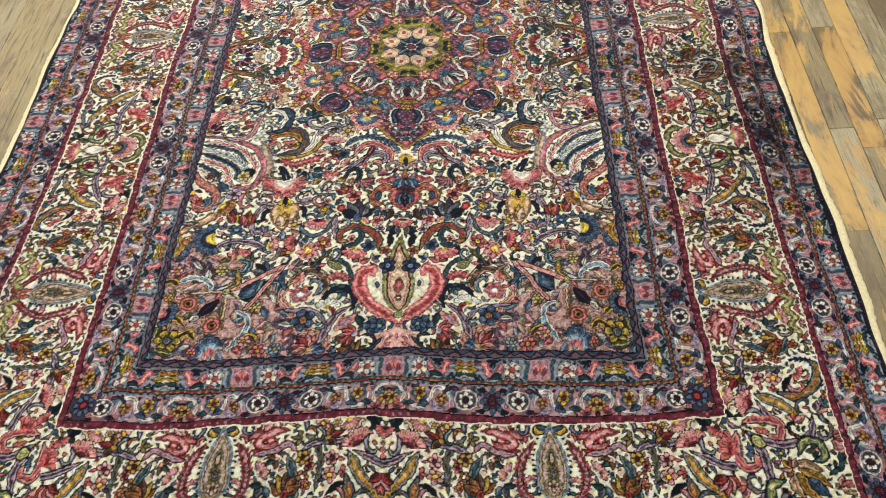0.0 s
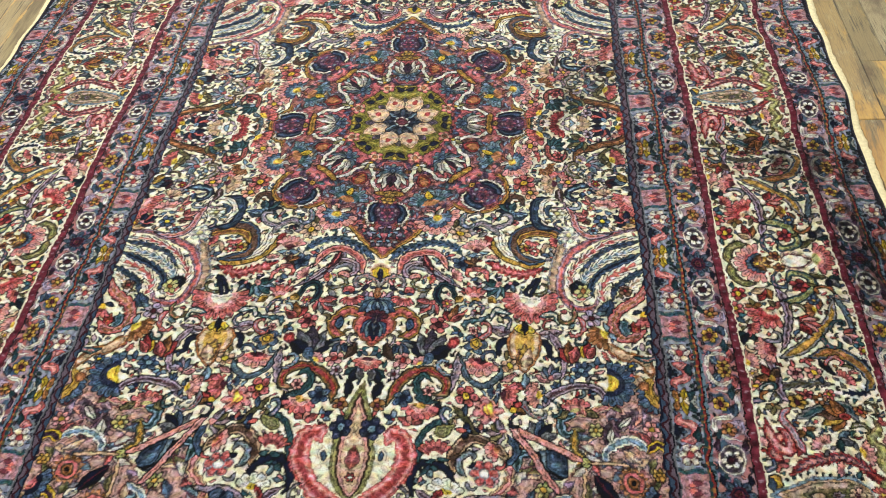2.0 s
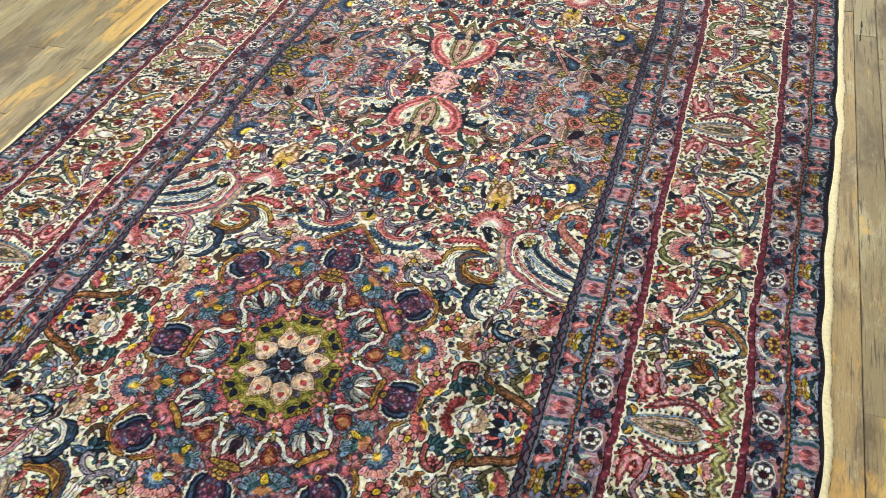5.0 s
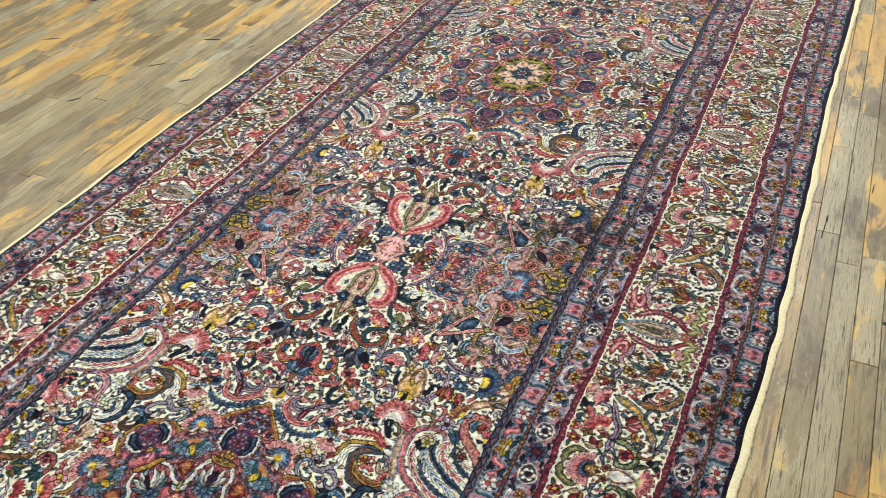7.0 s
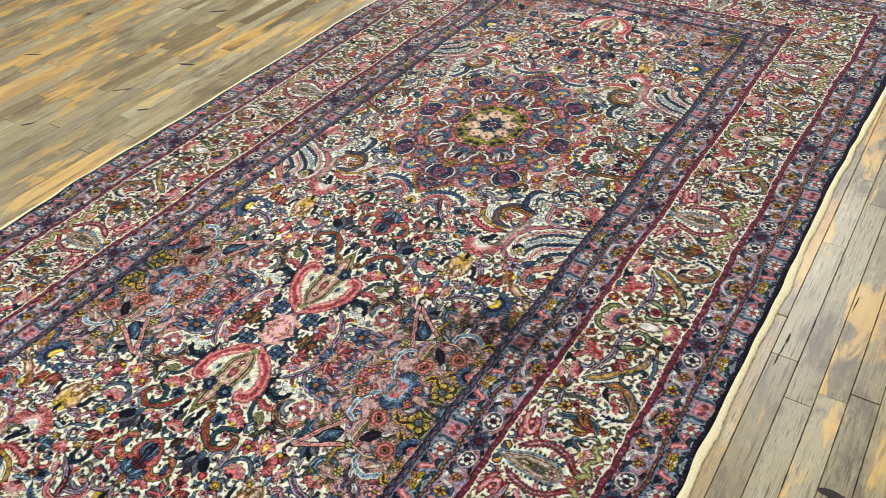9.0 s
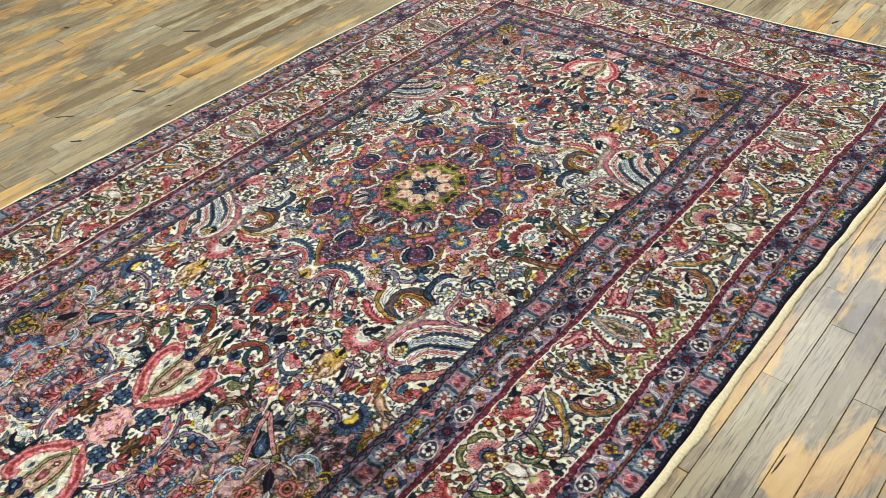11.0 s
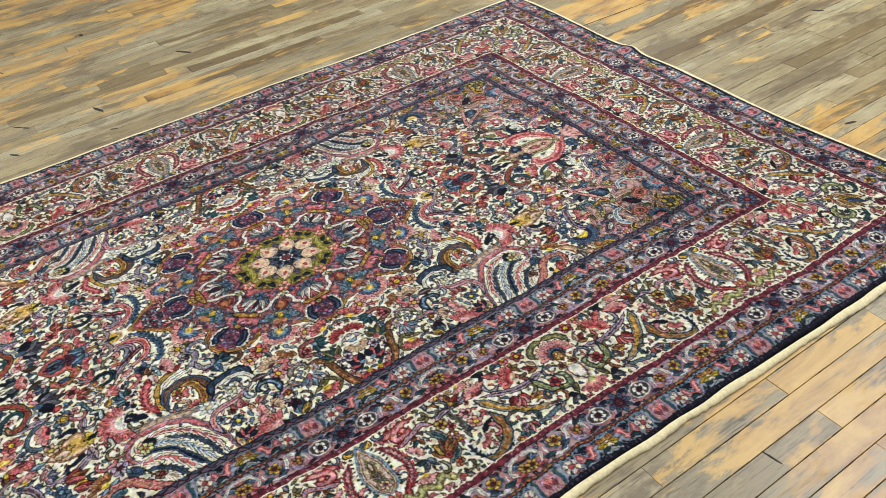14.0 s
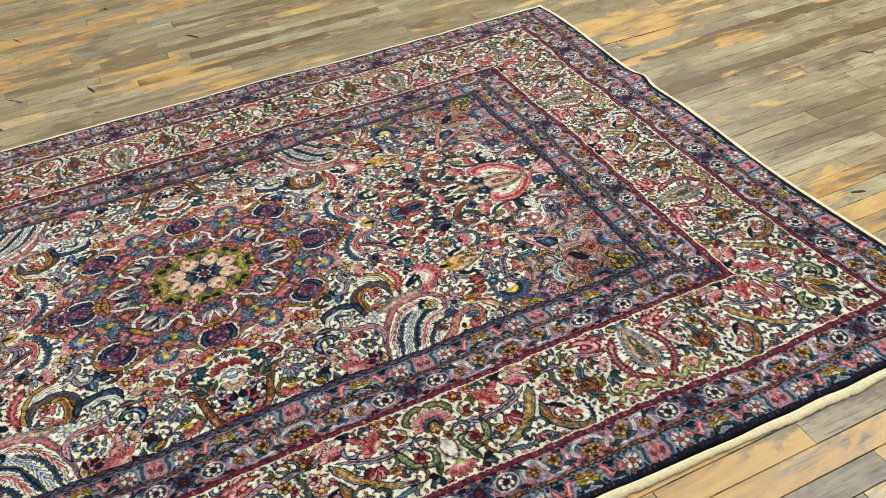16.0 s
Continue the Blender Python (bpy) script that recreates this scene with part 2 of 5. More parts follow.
class Cloth:
    """A drawing in thread: colours on a fine square grid, with what is taken and what is free."""

    def __init__(self, width, height, ground):
        self.nx, self.ny = int(round(width / FINE)), int(round(height / FINE))
        self.col = np.empty((self.ny, self.nx, 3), np.float32)
        self.col[:] = ground
        self.taken = np.zeros((self.ny, self.nx), bool)
        self.zone = np.zeros((self.ny, self.nx), np.uint8)
        self.w, self.h = width, height
        self.out = OUT

    def window(self, x, y, r):
        i0, i1 = max(0, int((x - r) / FINE)), min(self.nx, int((x + r) / FINE) + 2)
        j0, j1 = max(0, int((y - r) / FINE)), min(self.ny, int((y + r) / FINE) + 2)
        if i0 >= i1 or j0 >= j1:
            return None
        gx, gy = np.meshgrid((np.arange(i0, i1) + 0.5) * FINE, (np.arange(j0, j1) + 0.5) * FINE)
        return (slice(j0, j1), slice(i0, i1)), gx, gy

    def lay(self, sl, mask, colour):
        self.col[sl][mask] = colour
        self.taken[sl] |= mask

    def layers(self, sl, d, stops):
        for inset, colour in stops:
            self.lay(sl, d > inset, colour)

    def local(self, x, y, r, turn):
        got = self.window(x, y, r)
        if got is None:
            return None
        sl, gx, gy = got
        c, s = math.cos(radians(turn)), math.sin(radians(turn))
        dx, dy = gx - x, gy - y
        return sl, dx * c + dy * s, dy * c - dx * s

    def oval(self, x, y, a, b, turn, *stops):
        got = self.local(x, y, max(a, b) * 1.1, turn)
        if got:
            sl, u, w = got
            self.layers(sl, (1 - np.sqrt((u / a) ** 2 + (w / b) ** 2)) * min(a, b), stops)

    def rosette(self, x, y, r, n, petal, heart=GOLD, line=INK, inner=None, turn=0.0):
        got = self.local(x, y, r * 1.15, turn)
        if not got:
            return
        sl, u, w = got
        rho, th = np.hypot(u, w), np.arctan2(w, u)
        lobe = 0.5 + 0.5 * np.cos(n * th)
        d = r * (0.70 + 0.30 * np.sqrt(lobe)) - rho
        o = min(self.out, r * 0.26)
        self.layers(sl, d, ((0, line), (o, petal * 0.72)))
        if r > 0.010:
            self.lay(sl, (d > o) & (lobe > 0.45) & (rho > r * 0.5), np.minimum(petal * 1.12 + 0.02, 0.85))
            self.lay(sl, (d > 0) & (lobe < 0.13) & (rho > r * 0.3), line)
        if inner is not None:
            self.lay(sl, (rho < r * (0.42 + 0.14 * lobe)), inner)
        self.lay(sl, rho < r * 0.36, line)
        self.lay(sl, rho < r * 0.25, heart)

    def drop(self, x, y, length, half, turn, bend, *stops):
        """A boteh: round at (x, y), its tip that far off in the direction turn."""
        got = self.local(x, y, length * 1.2 + half, turn)
        if not got:
            return
        sl, u, w = got
        t = np.clip((u + half * 0.35) / length, 0, 1)
        wide = half * 2.6 * np.sqrt(t) * (1 - t)
        d = np.where((t > 0) & (t < 1), wide - np.abs(w - bend * t * t), -1)
        self.layers(sl, d, stops)

    def leaf(self, x, y, length, half, turn, bend, colour, line=INK, vein=None, teeth=0):
        got = self.local(x, y, length * 1.1 + half, turn)
        if not got:
            return
        sl, u, w = got
        t = np.clip(u / length, 0, 1)
        wide = half * np.sin(np.pi * t ** 0.8)
        if teeth:
            wide = wide * (0.72 + 0.38 * ((t * teeth) % 1.0))
        off = w - bend * np.sin(np.pi * t)
        d = np.where((u > 0) & (u < length), wide - np.abs(off), -1)
        self.layers(sl, d, ((0, line), (min(self.out, half * 0.5), colour)))
        if half > 0.007:
            self.lay(sl, (d > self.out) & (off * (1 if bend >= 0 else -1) > 0), colour * 0.45 if vein is None else colour * 0.62)
        if vein is not None:
            self.lay(sl, (d > 0.003) & (np.abs(off) < 0.0013), vein)

    def fan(self, x, y, r, turn, spread, n, outer, mid, core, line=INK):
        """A carnation or half rosette that opens towards turn."""
        got = self.local(x, y, r * 1.15, turn)
        if not got:
            return
        sl, u, w = got
        rho, th = np.hypot(u, w), np.arctan2(w, u) / radians(spread)
        inside = np.abs(th) < 1
        lobe = np.abs(np.cos(th * n * np.pi / 2))
        rim = r * (0.80 + 0.20 * np.sqrt(lobe))
        d = np.where(inside, np.minimum(rim - rho, (1 - np.abs(th)) * rho * radians(spread)), -1)
        self.layers(sl, d, ((0, line), (self.out, outer)))
        self.lay(sl, (d > 0.003) & (lobe > 0.72), np.minimum(outer * 1.12 + 0.02, 0.85))
        self.lay(sl, (d > 0) & (lobe < 0.20) & (rho > r * 0.40), line)
        self.lay(sl, inside & (rho < r * 0.58) & (d > 0), mid)
        self.lay(sl, inside & (rho < r * 0.34) & (d > 0), core)

    def ribbon(self, pts, w0, w1, *bands, teeth=0, amp=0.3):
        """A band whose layers are given as (fraction of the half width in from the rim, colour)."""
        sl, best, along, sign, _ = self.along(pts, max(w0, w1))
        if sl is None:
            return
        half = (w0 + (w1 - w0) * along) * np.minimum(1, 0.25 + 6 * np.minimum(along, 1 - along))
        if teeth:
            half = half * (1 - amp * (along * teeth % 1.0))
        for frac, colour in bands:
            self.lay(sl, best < half * (1 - frac), colour)
        self.lay(sl, (best < half) & (best > half - 0.0014), INK)

    def region(self, pts):
        """True inside a closed outline."""
        gx, gy = np.meshgrid((np.arange(self.nx) + 0.5) * FINE, (np.arange(self.ny) + 0.5) * FINE)
        inside = np.zeros(gx.shape, bool)
        for (ax, ay), (bx, by) in zip(pts, pts[1:] + pts[:1]):
            if ay != by:
                inside ^= ((ay > gy) != (by > gy)) & (gx < (bx - ax) * (gy - ay) / (by - ay) + ax)
        return inside

    def room_for(self, x, y, r):
        got = self.window(x, y, r)
        if got is None:
            return False
        sl, gx, gy = got
        near = np.hypot(gx - x, gy - y) < r
        return not self.taken[sl][near].any()

    def band(self, pts, w0, w1, *stops, teeth=0, amp=0.3, tip=0.25, spine=None, shade=0.8):
        """A leaf or scroll along a smooth line through pts, w0 half-wide at its start and w1 at its end, in layers (depth in from the rim, colour)."""
        w0, w1 = w0 + 0.0008, w1 + 0.0008
        sl, best, along, sign, length = self.along(pts, max(w0, w1))
        if sl is None:
            return
        half = (w0 + (w1 - w0) * along) * np.minimum(1, tip + 5 * np.minimum(along, 1 - along))
        if teeth:
            half = half * (1 - amp * (along * teeth % 1.0))
        d = half - best
        self.layers(sl, d, stops)
        if shade != 1 and max(w0, w1) > 0.006:
            self.col[sl][(d > stops[-1][0]) & (sign > 0)] *= shade
        if spine is not None:
            self.lay(sl, (d > 0.0025) & (best < 0.0011) & (along > 0.08) & (along < 0.9), spine)

    def along(self, pts, wide):
        p = [np.array(q, float) for q in pts]
        p = [2 * p[0] - p[1], *p, 2 * p[-1] - p[-2]]
        line = []
        for a, b, c, e in zip(p, p[1:], p[2:], p[3:]):
            for k in range(6):
                t = k / 6
                line.append(0.5 * (2 * b + (c - a) * t + (2 * a - 5 * b + 4 * c - e) * t * t + (3 * b - a - 3 * c + e) * t ** 3))
        line.append(p[-2])
        line = np.array(line)
        lo, hi = line.min(0) - wide * 1.1 - FINE, line.max(0) + wide * 1.1 + FINE
        i0, i1 = max(0, int(lo[0] / FINE)), min(self.nx, int(hi[0] / FINE) + 2)
        j0, j1 = max(0, int(lo[1] / FINE)), min(self.ny, int(hi[1] / FINE) + 2)
        if i0 >= i1 or j0 >= j1:
            return None, 0, 0, 0, 0
        gx, gy = np.meshgrid((np.arange(i0, i1) + 0.5) * FINE, (np.arange(j0, j1) + 0.5) * FINE)
        best = np.full(gx.shape, 9.0)
        along, sign = np.zeros(gx.shape), np.zeros(gx.shape)
        n = len(line) - 1
        for k in range(n):
            a, v = line[k], line[k + 1] - line[k]
            s = np.clip(((gx - a[0]) * v[0] + (gy - a[1]) * v[1]) / max(v @ v, 1e-12), 0, 1)
            dx, dy = gx - a[0] - s * v[0], gy - a[1] - s * v[1]
            q = np.hypot(dx, dy)
            near = q < best
            best[near] = q[near]
            along[near] = ((k + s) / n)[near]
            sign[near] = np.sign(v[0] * dy - v[1] * dx)[near]
        return (slice(j0, j1), slice(i0, i1)), best, along, sign, np.hypot(*(line[1:] - line[:-1]).T).sum()

    def stem(self, pts, hue, w=0.0026, line=INK):
        self.band(pts, w + 0.0024, w + 0.0020, (0, line), (0.0025, hue), shade=1, tip=0.5)

    def spray(self, x, y, r, turn, n, spread, hues, line=INK, bud=None):
        """Pointed leaves that fan out from one foot."""
        for k in range(n):
            a = turn + spread * (2 * k / max(1, n - 1) - 1)
            self.leaf(x, y, r * (1 - 0.18 * abs(2 * k / max(1, n - 1) - 1)), r * 0.19 + 0.002, a, 0.0, hues[k % len(hues)], line=line)
        if bud is not None:
            self.oval(x, y, r * 0.20, r * 0.16, turn, (0, line), (0.0015, bud))

    def fill(self, rng, tries, big, small, blooms, leaves, pack=0.75):
        """Curling leaves, sprays and small flowers on the ground that is still free, the largest first."""
        for k in range(tries):
            r = big + (small - big) * (k / tries) ** 0.7
            x, y = rng.random() * self.w, rng.random() * self.h
            if not self.room_for(x, y, r * pack):
                continue
            turn, kind = rng.random() * 360, rng.random()
            c, s = math.cos(radians(turn)), math.sin(radians(turn))
            hue, green = blooms[int(rng.random() * len(blooms))], leaves[int(rng.random() * len(leaves))]
            other = leaves[int(rng.random() * len(leaves))]
            hand = 1 if rng.random() < 0.5 else -1

            def at(a, b):
                b = b * hand
                return x + r * (a * c - b * s), y + r * (a * s + b * c)
            if r > 0.013 and kind < 0.34:
                # a leaf that curls over, dark on its back, with a bud in the hollow
                self.band([at(-1.2, -0.5), at(-0.8, 0.3), at(0.0, 0.75), at(0.75, 0.45), at(0.75, -0.15), at(0.3, -0.3)], r * 0.36, r * 0.20,
                          (0, INK), (0.0028, green), (0.0028 + r * 0.12, hue if kind < 0.2 else LAV), teeth=6 if kind < 0.17 else 0, amp=0.3)
                self.leaf(*at(-0.35, -0.2), r * 0.9, r * 0.26, turn - 30 * hand, 0.0, other)
            elif r > 0.012 and kind < 0.58:
                px, py = at(-0.6, 0)
                self.spray(px, py, r * 1.6, turn, 5 if r > 0.018 else 3, 62, (green, other), bud=hue)
            elif r > 0.012 and kind < 0.82:
                px, py = at(-0.5, 0)
                for a in (-100, 100):
                    self.leaf(px, py, r * 1.0, r * 0.24, turn + a, 0.1 * r * (1 if a > 0 else -1), green)
                self.fan(px, py, r * 1.5, turn, 62, 5 if r < 0.018 else 7, hue, hue * 0.62, (YELLOW, IVORY, WINE)[k % 3])
            elif r > 0.012:
                self.rosette(x, y, r * 0.95, 5 + k % 2, hue, YELLOW if k % 3 else WINE, turn=turn)
                self.leaf(*at(0.6, 0.2), r * 1.1, r * 0.28, turn + 20, 0.0, green)
            elif kind < 0.30:
                self.band([at(-1.1, -0.4), at(-0.3, 0.5), at(0.5, 0.4), at(0.9, -0.2)], r * 0.42, r * 0.2, (0, INK), (0.0024, hue if kind < 0.15 else green))
            elif kind < 0.8 or r < 0.007:
                px, py = at(-1.0, 0)
                self.leaf(px, py, r * 2.0, max(r * 0.44, 0.0036), turn, r * 0.3, hue if kind < 0.5 else green)
            else:
                self.spray(*at(-0.7, 0), r * 1.6, turn, 3, 50, (green, hue))

    def finish(self, seed):
        """Line work inside every shape, dye that varies from lot to lot, and threads that blend at their edges."""
        rng = np.random.default_rng(seed)
        gx, gy = np.meshgrid((np.arange(self.nx) + 0.5) * FINE, (np.arange(self.ny) + 0.5) * FINE)

        def wander(size, n=6):
            v = np.zeros(gx.shape, np.float32)
            for k in range(n):
                a, f, p = rng.random() * 6.283, (0.6 + rng.random()) * 6.283 / size, rng.random() * 6.283
                v += np.sin((gx * math.cos(a) + gy * math.sin(a)) * f + p)
            return v
        tone = self.col.mean(-1)
        inside = self.taken & (tone > 0.03)
        # a line that follows each outline, some way in
        depth, grown = inside.astype(np.uint8), inside.copy()
        for k in range(9):
            inner = grown.copy()
            inner[1:] &= grown[:-1]
            inner[:-1] &= grown[1:]
            inner[:, 1:] &= grown[:, :-1]
            inner[:, :-1] &= grown[:, 1:]
            grown = inner
            depth += grown
        broken = wander(0.012)
        self.col[inside & (depth >= 5) & (depth <= 6) & (broken > -1.2)] *= 0.30
        core = inside & (depth >= 9) & (tone < 0.40)
        self.col[core] = self.col[core] * 1.18 + 0.015
        # short threads of other colours across the shapes
        veins = (wander(0.036, 8) * 0.36) % 1.0
        self.col[inside & (depth >= 2) & (veins < 0.11)] *= 0.34
        pale = inside & (depth >= 2) & (veins > 0.50) & (veins < 0.62) & (tone < 0.45)
        self.col[pale] = np.minimum(self.col[pale] * 1.5 + 0.05, 0.85)
        for ch, much in ((slice(0, 3), 0.10), (0, 0.05), (2, 0.07)):
            v = np.clip(1 + wander(0.021) * much, 0.6, 1.5)
            self.col[..., ch] *= v[..., None] if isinstance(ch, slice) else v
        for axis in (0, 1):
            up, down = np.roll(self.col, 1, axis), np.roll(self.col, -1, axis)
            self.col = self.col * 0.70 + up * 0.15 + down * 0.15


BLOOMS = (ROSE, PINK, ROSE, RED, PINK, PINK, SKY, AMBER, BLUE, LAV, ROSE, PEACH)
GREENS = (TEAL * 1.8, NAVY * 1.8, BLUE, SKY * 0.7, GREY * 1.3, BLUE * 1.2, LAV * 0.8, ROSE, SKY, OLIVE * 1.4)


# ---- the field: one quarter of a medallion's ground ----
FW, FH = 0.558, 1.076
field = Cloth(FW, FH, CREAM)
ALL = (slice(None), slice(None))


def polar(r, a):
    """A point of the medallion: distance from its centre, a degrees away from the rug's length, a little drawn out that way."""
    return r * math.sin(radians(a)), 1.13 * r * math.cos(radians(a))


def medallion(c):
    gx, gy = np.meshgrid((np.arange(c.nx) + 0.5) * FINE, (np.arange(c.ny) + 0.5) * FINE)
    d = 0.290 - np.hypot(gx, gy / 1.13)
    for r, a, size in ((0.258, 90, 0.066), (0.283, 45, 0.072)):
        px, py = polar(r, a)
        d = np.maximum(d, size - np.hypot(gx - px, gy - py))
    d = np.maximum(d, np.where((gy > 0.24) & (gy < 0.442), (0.150 * np.clip((0.442 - gy) / 0.16, 0, 1.2) ** 0.92 - gx) * 0.75, -1))
    rose = rgb(0.42, 0.105, 0.105)
    c.layers(ALL, d, ((-0.003, INK), (0, GOLD * 0.75 + AMBER * 0.25), (0.0042, INK), (0.0058, AMBER * 1.3), (0.0088, INK), (0.0102, rose)))
    c.zone[d > -0.003] = 1
    for a in (22.5, 67.5):
        kite = [polar(0.150, a), polar(0.200, a + 10), polar(0.228, a + 14.5), polar(0.290, a + 9), polar(0.300, a), polar(0.290, a - 9), polar(0.228, a - 14.5), polar(0.200, a - 10)]
        c.lay(ALL, c.region(kite), ROSE * 0.45 + BROWN * 0.6 + GREY * 0.2)
    # buds and leaves on the rose ground
    leaf = random.Random(31)
    keep, kept = c.col.copy(), c.taken.copy()
    for k in range(520):
        x, y = leaf.random() * 0.36, leaf.random() * 0.44
        hue = (MAUVE * 1.2, SKY * 0.8, LAV * 0.8, BLUE, PINK * 0.8, NAVY * 2, GREY * 1.1, TEAL * 2, AMBER, PLUM * 2)[int(leaf.random() * 10)]
        c.leaf(x, y, 0.016 + leaf.random() * 0.020, 0.0050 + leaf.random() * 0.003, leaf.random() * 360, 0.004 * (leaf.random() - 0.5), hue, line=DUSK if k % 3 else WINE)
    c.col[d < 0.011], c.taken[d < 0.011] = keep[d < 0.011], kept[d < 0.011]
    # what fills the shields
    for a in (22.5, 67.5):
        out = 90 - a
        x, y = polar(0.268, a)
        c.fan(x, y, 0.058, out + 180, 74, 9, SKY * 0.7, TEAL * 1.6, AMBER)
        x, y = polar(0.208, a)
        c.drop(x, y, 0.046, 0.020, out + 180, 0, (0, INK), (0.0030, RED * 0.8), (0.009, AMBER))
        for s in (-1, 1):
            c.leaf(*polar(0.232, a + s * 5), 0.036, 0.0085, out + s * 100, 0.004 * s, (PEACH, SKY)[s > 0], line=BROWN)
            c.leaf(*polar(0.275, a + s * 4), 0.030, 0.007, out + s * 40, 0.003 * s, PINK)
        x, y = polar(0.246, a)
        c.drop(x, y, 0.030, 0.010, out + 180, 0, (0, INK), (0.0030, YELLOW))
        for s in (-1, 1):
            c.band([polar(0.156, a + s * 1.5), polar(0.178, a + s * 8), polar(0.200, a + s * 9.5), polar(0.222, a + s * 16)], 0.0062, 0.0062, (0, INK), (0.0024, IVORY * 0.95), teeth=9, amp=0.22, tip=0.6, shade=1)
        c.spray(*polar(0.146, a), 0.030, out, 3, 55, (IVORY, LIME, IVORY), bud=YELLOW)
        # the half flower on the rim
        x, y = polar(0.300, a)
        for s in (-1, 1):
            c.leaf(x, y, 0.036, 0.008, out + s * 125, 0.004 * s, IVORY * 0.9)
        c.fan(x, y, 0.054, out, 100, 11, PINK, ROSE, BLUE)
        c.fan(x, y, 0.034, out, 110, 9, BLUE, SKY, YELLOW)
        c.oval(x, y, 0.010, 0.009, 0, (0, AMBER), (0.0015, YELLOW))
    for a, far in ((0, 0.276), (45, 0.300), (90, 0.274)):
        out = 90 - a
        # a white lily, its foot towards the heart
        c.rosette(*polar(0.158, a), 0.026, 8, SKY * 0.7, BLUE, line=NAVY, inner=BLUE)
        for s, k, hue in ((-66, 0.046, SKY), (66, 0.046, SKY), (-40, 0.056, IVORY), (40, 0.056, IVORY), (-16, 0.060, IVORY), (16, 0.060, IVORY), (0, 0.048, PLUM)):
            c.leaf(*polar(0.164, a), k, 0.0100 if s else 0.007, out + s, 0.006 * (1 if s > 0 else -1), hue)
        c.band([polar(0.225, a - 8), polar(0.221, a), polar(0.225, a + 8)], 0.0085, 0.0085, (0, INK), (0.0030, AMBER), (0.005, GOLD), tip=0.7, shade=1)
        # a dark roundel between two crescents
        x, y = polar(far, a)
        c.oval(x, y, 0.038, 0.036, out, (0, ROSE * 0.7), (0.003, PLUM * 2.0))
        for k in range(9):
            c.leaf(*(x + 0.022 * math.cos(k * 0.7), y + 0.022 * math.sin(k * 0.7)), 0.016, 0.0055, k * 40 + 90, 0.002, (MAUVE * 1.3, SKY * 0.7, PINK, BLUE)[k % 4], line=PLUM)
        c.rosette(x, y, 0.017, 6, WINE * 1.8, PLUM, line=PLUM, inner=WINE)
        if a == 0:
            # the pendant's flowers
            c.rosette(0, 0.268, 0.020, 6, GOLD, WINE, line=BROWN)
            for px, py, hue in ((0.034, 0.350, IVORY), (0.016, 0.368, SKY), (0, 0.352, MAUVE * 1.6), (0.05, 0.345, PINK), (0, 0.392, SKY), (0.018, 0.394, GREY * 1.5)):
                c.spray(px, py, 0.022, 60, 3, 60, (hue, DUSK), bud=ROSE)
        for s in (-1, 1):
            q = [(x + 0.043 * math.cos(radians(out + s * (90 + k))), y + 0.043 * math.sin(radians(out + s * (90 + k)))) for k in (58, 30, 0, -30, -48)]
            c.band(q, 0.0100, 0.0130, (0, INK), (0.0022, IVORY * 0.9), teeth=11, amp=0.4, shade=1)
            q = [(x + 0.037 * math.cos(radians(out + s * (90 + k))), y + 0.037 * math.sin(radians(out + s * (90 + k)))) for k in (56, 30, 0, -30, -46)]
            c.band(q, 0.0070, 0.0100, (0, NAVY), (0.0065, BLUE * 0.8), shade=1)
        c.oval(*polar(far - 0.036, a), 0.011, 0.008, out + 90, (0, INK), (0.0024, GOLD))
    # the ring and the flower at the heart
    ring = rgb(0.26, 0.22, 0.03)
    c.oval(0, 0, 0.128, 0.143, 0, (0, INK), (0.002, ring))
    for k in range(16):
        a = k * 22.5
        if k % 2:
            c.rosette(*polar(0.124, a), 0.021, 5, ROSE * 1.1, AMBER, line=BROWN, inner=PEACH)
        else:
            for s in (-1, 1):
                c.leaf(*polar(0.106, a), 0.030, 0.009, 90 - a + s * 62, 0.004 * s, NAVY * 2.0)
            c.oval(*polar(0.121, a), 0.008, 0.007, 0, (0, BROWN), (0.002, YELLOW))
    c.rosette(0, 0, 0.094, 16, DUSK, NAVY, line=NAVY, inner=GREY * 0.8)
    for k in range(8):
        a = k * 45 + 22.5
        c.drop(*polar(0.049, a), 0.062, 0.0265, 90 - a, 0, (0, INK), (0.0022, PEACH * 1.1), (0.0065, PEACH * 1.25 + 0.06), (0.0155, PEACH))
        c.drop(*polar(0.064, a), 0.018, 0.0070, 90 - a, 0, (0, RED * 0.8))
    for k in range(8):
        a = k * 45
        c.leaf(*polar(0.018, a), 0.034, 0.0085, 90 - a, 0, (BLUE, SKY * 0.8, BLUE, LIME * 0.7)[k % 4])
    c.rosette(0, 0, 0.021, 8, IVORY, WINE, line=GREY)
    c.oval(0, 0, 0.0150, 0.0150, 0, (0, WINE), (0.005, WINE * 1.7))


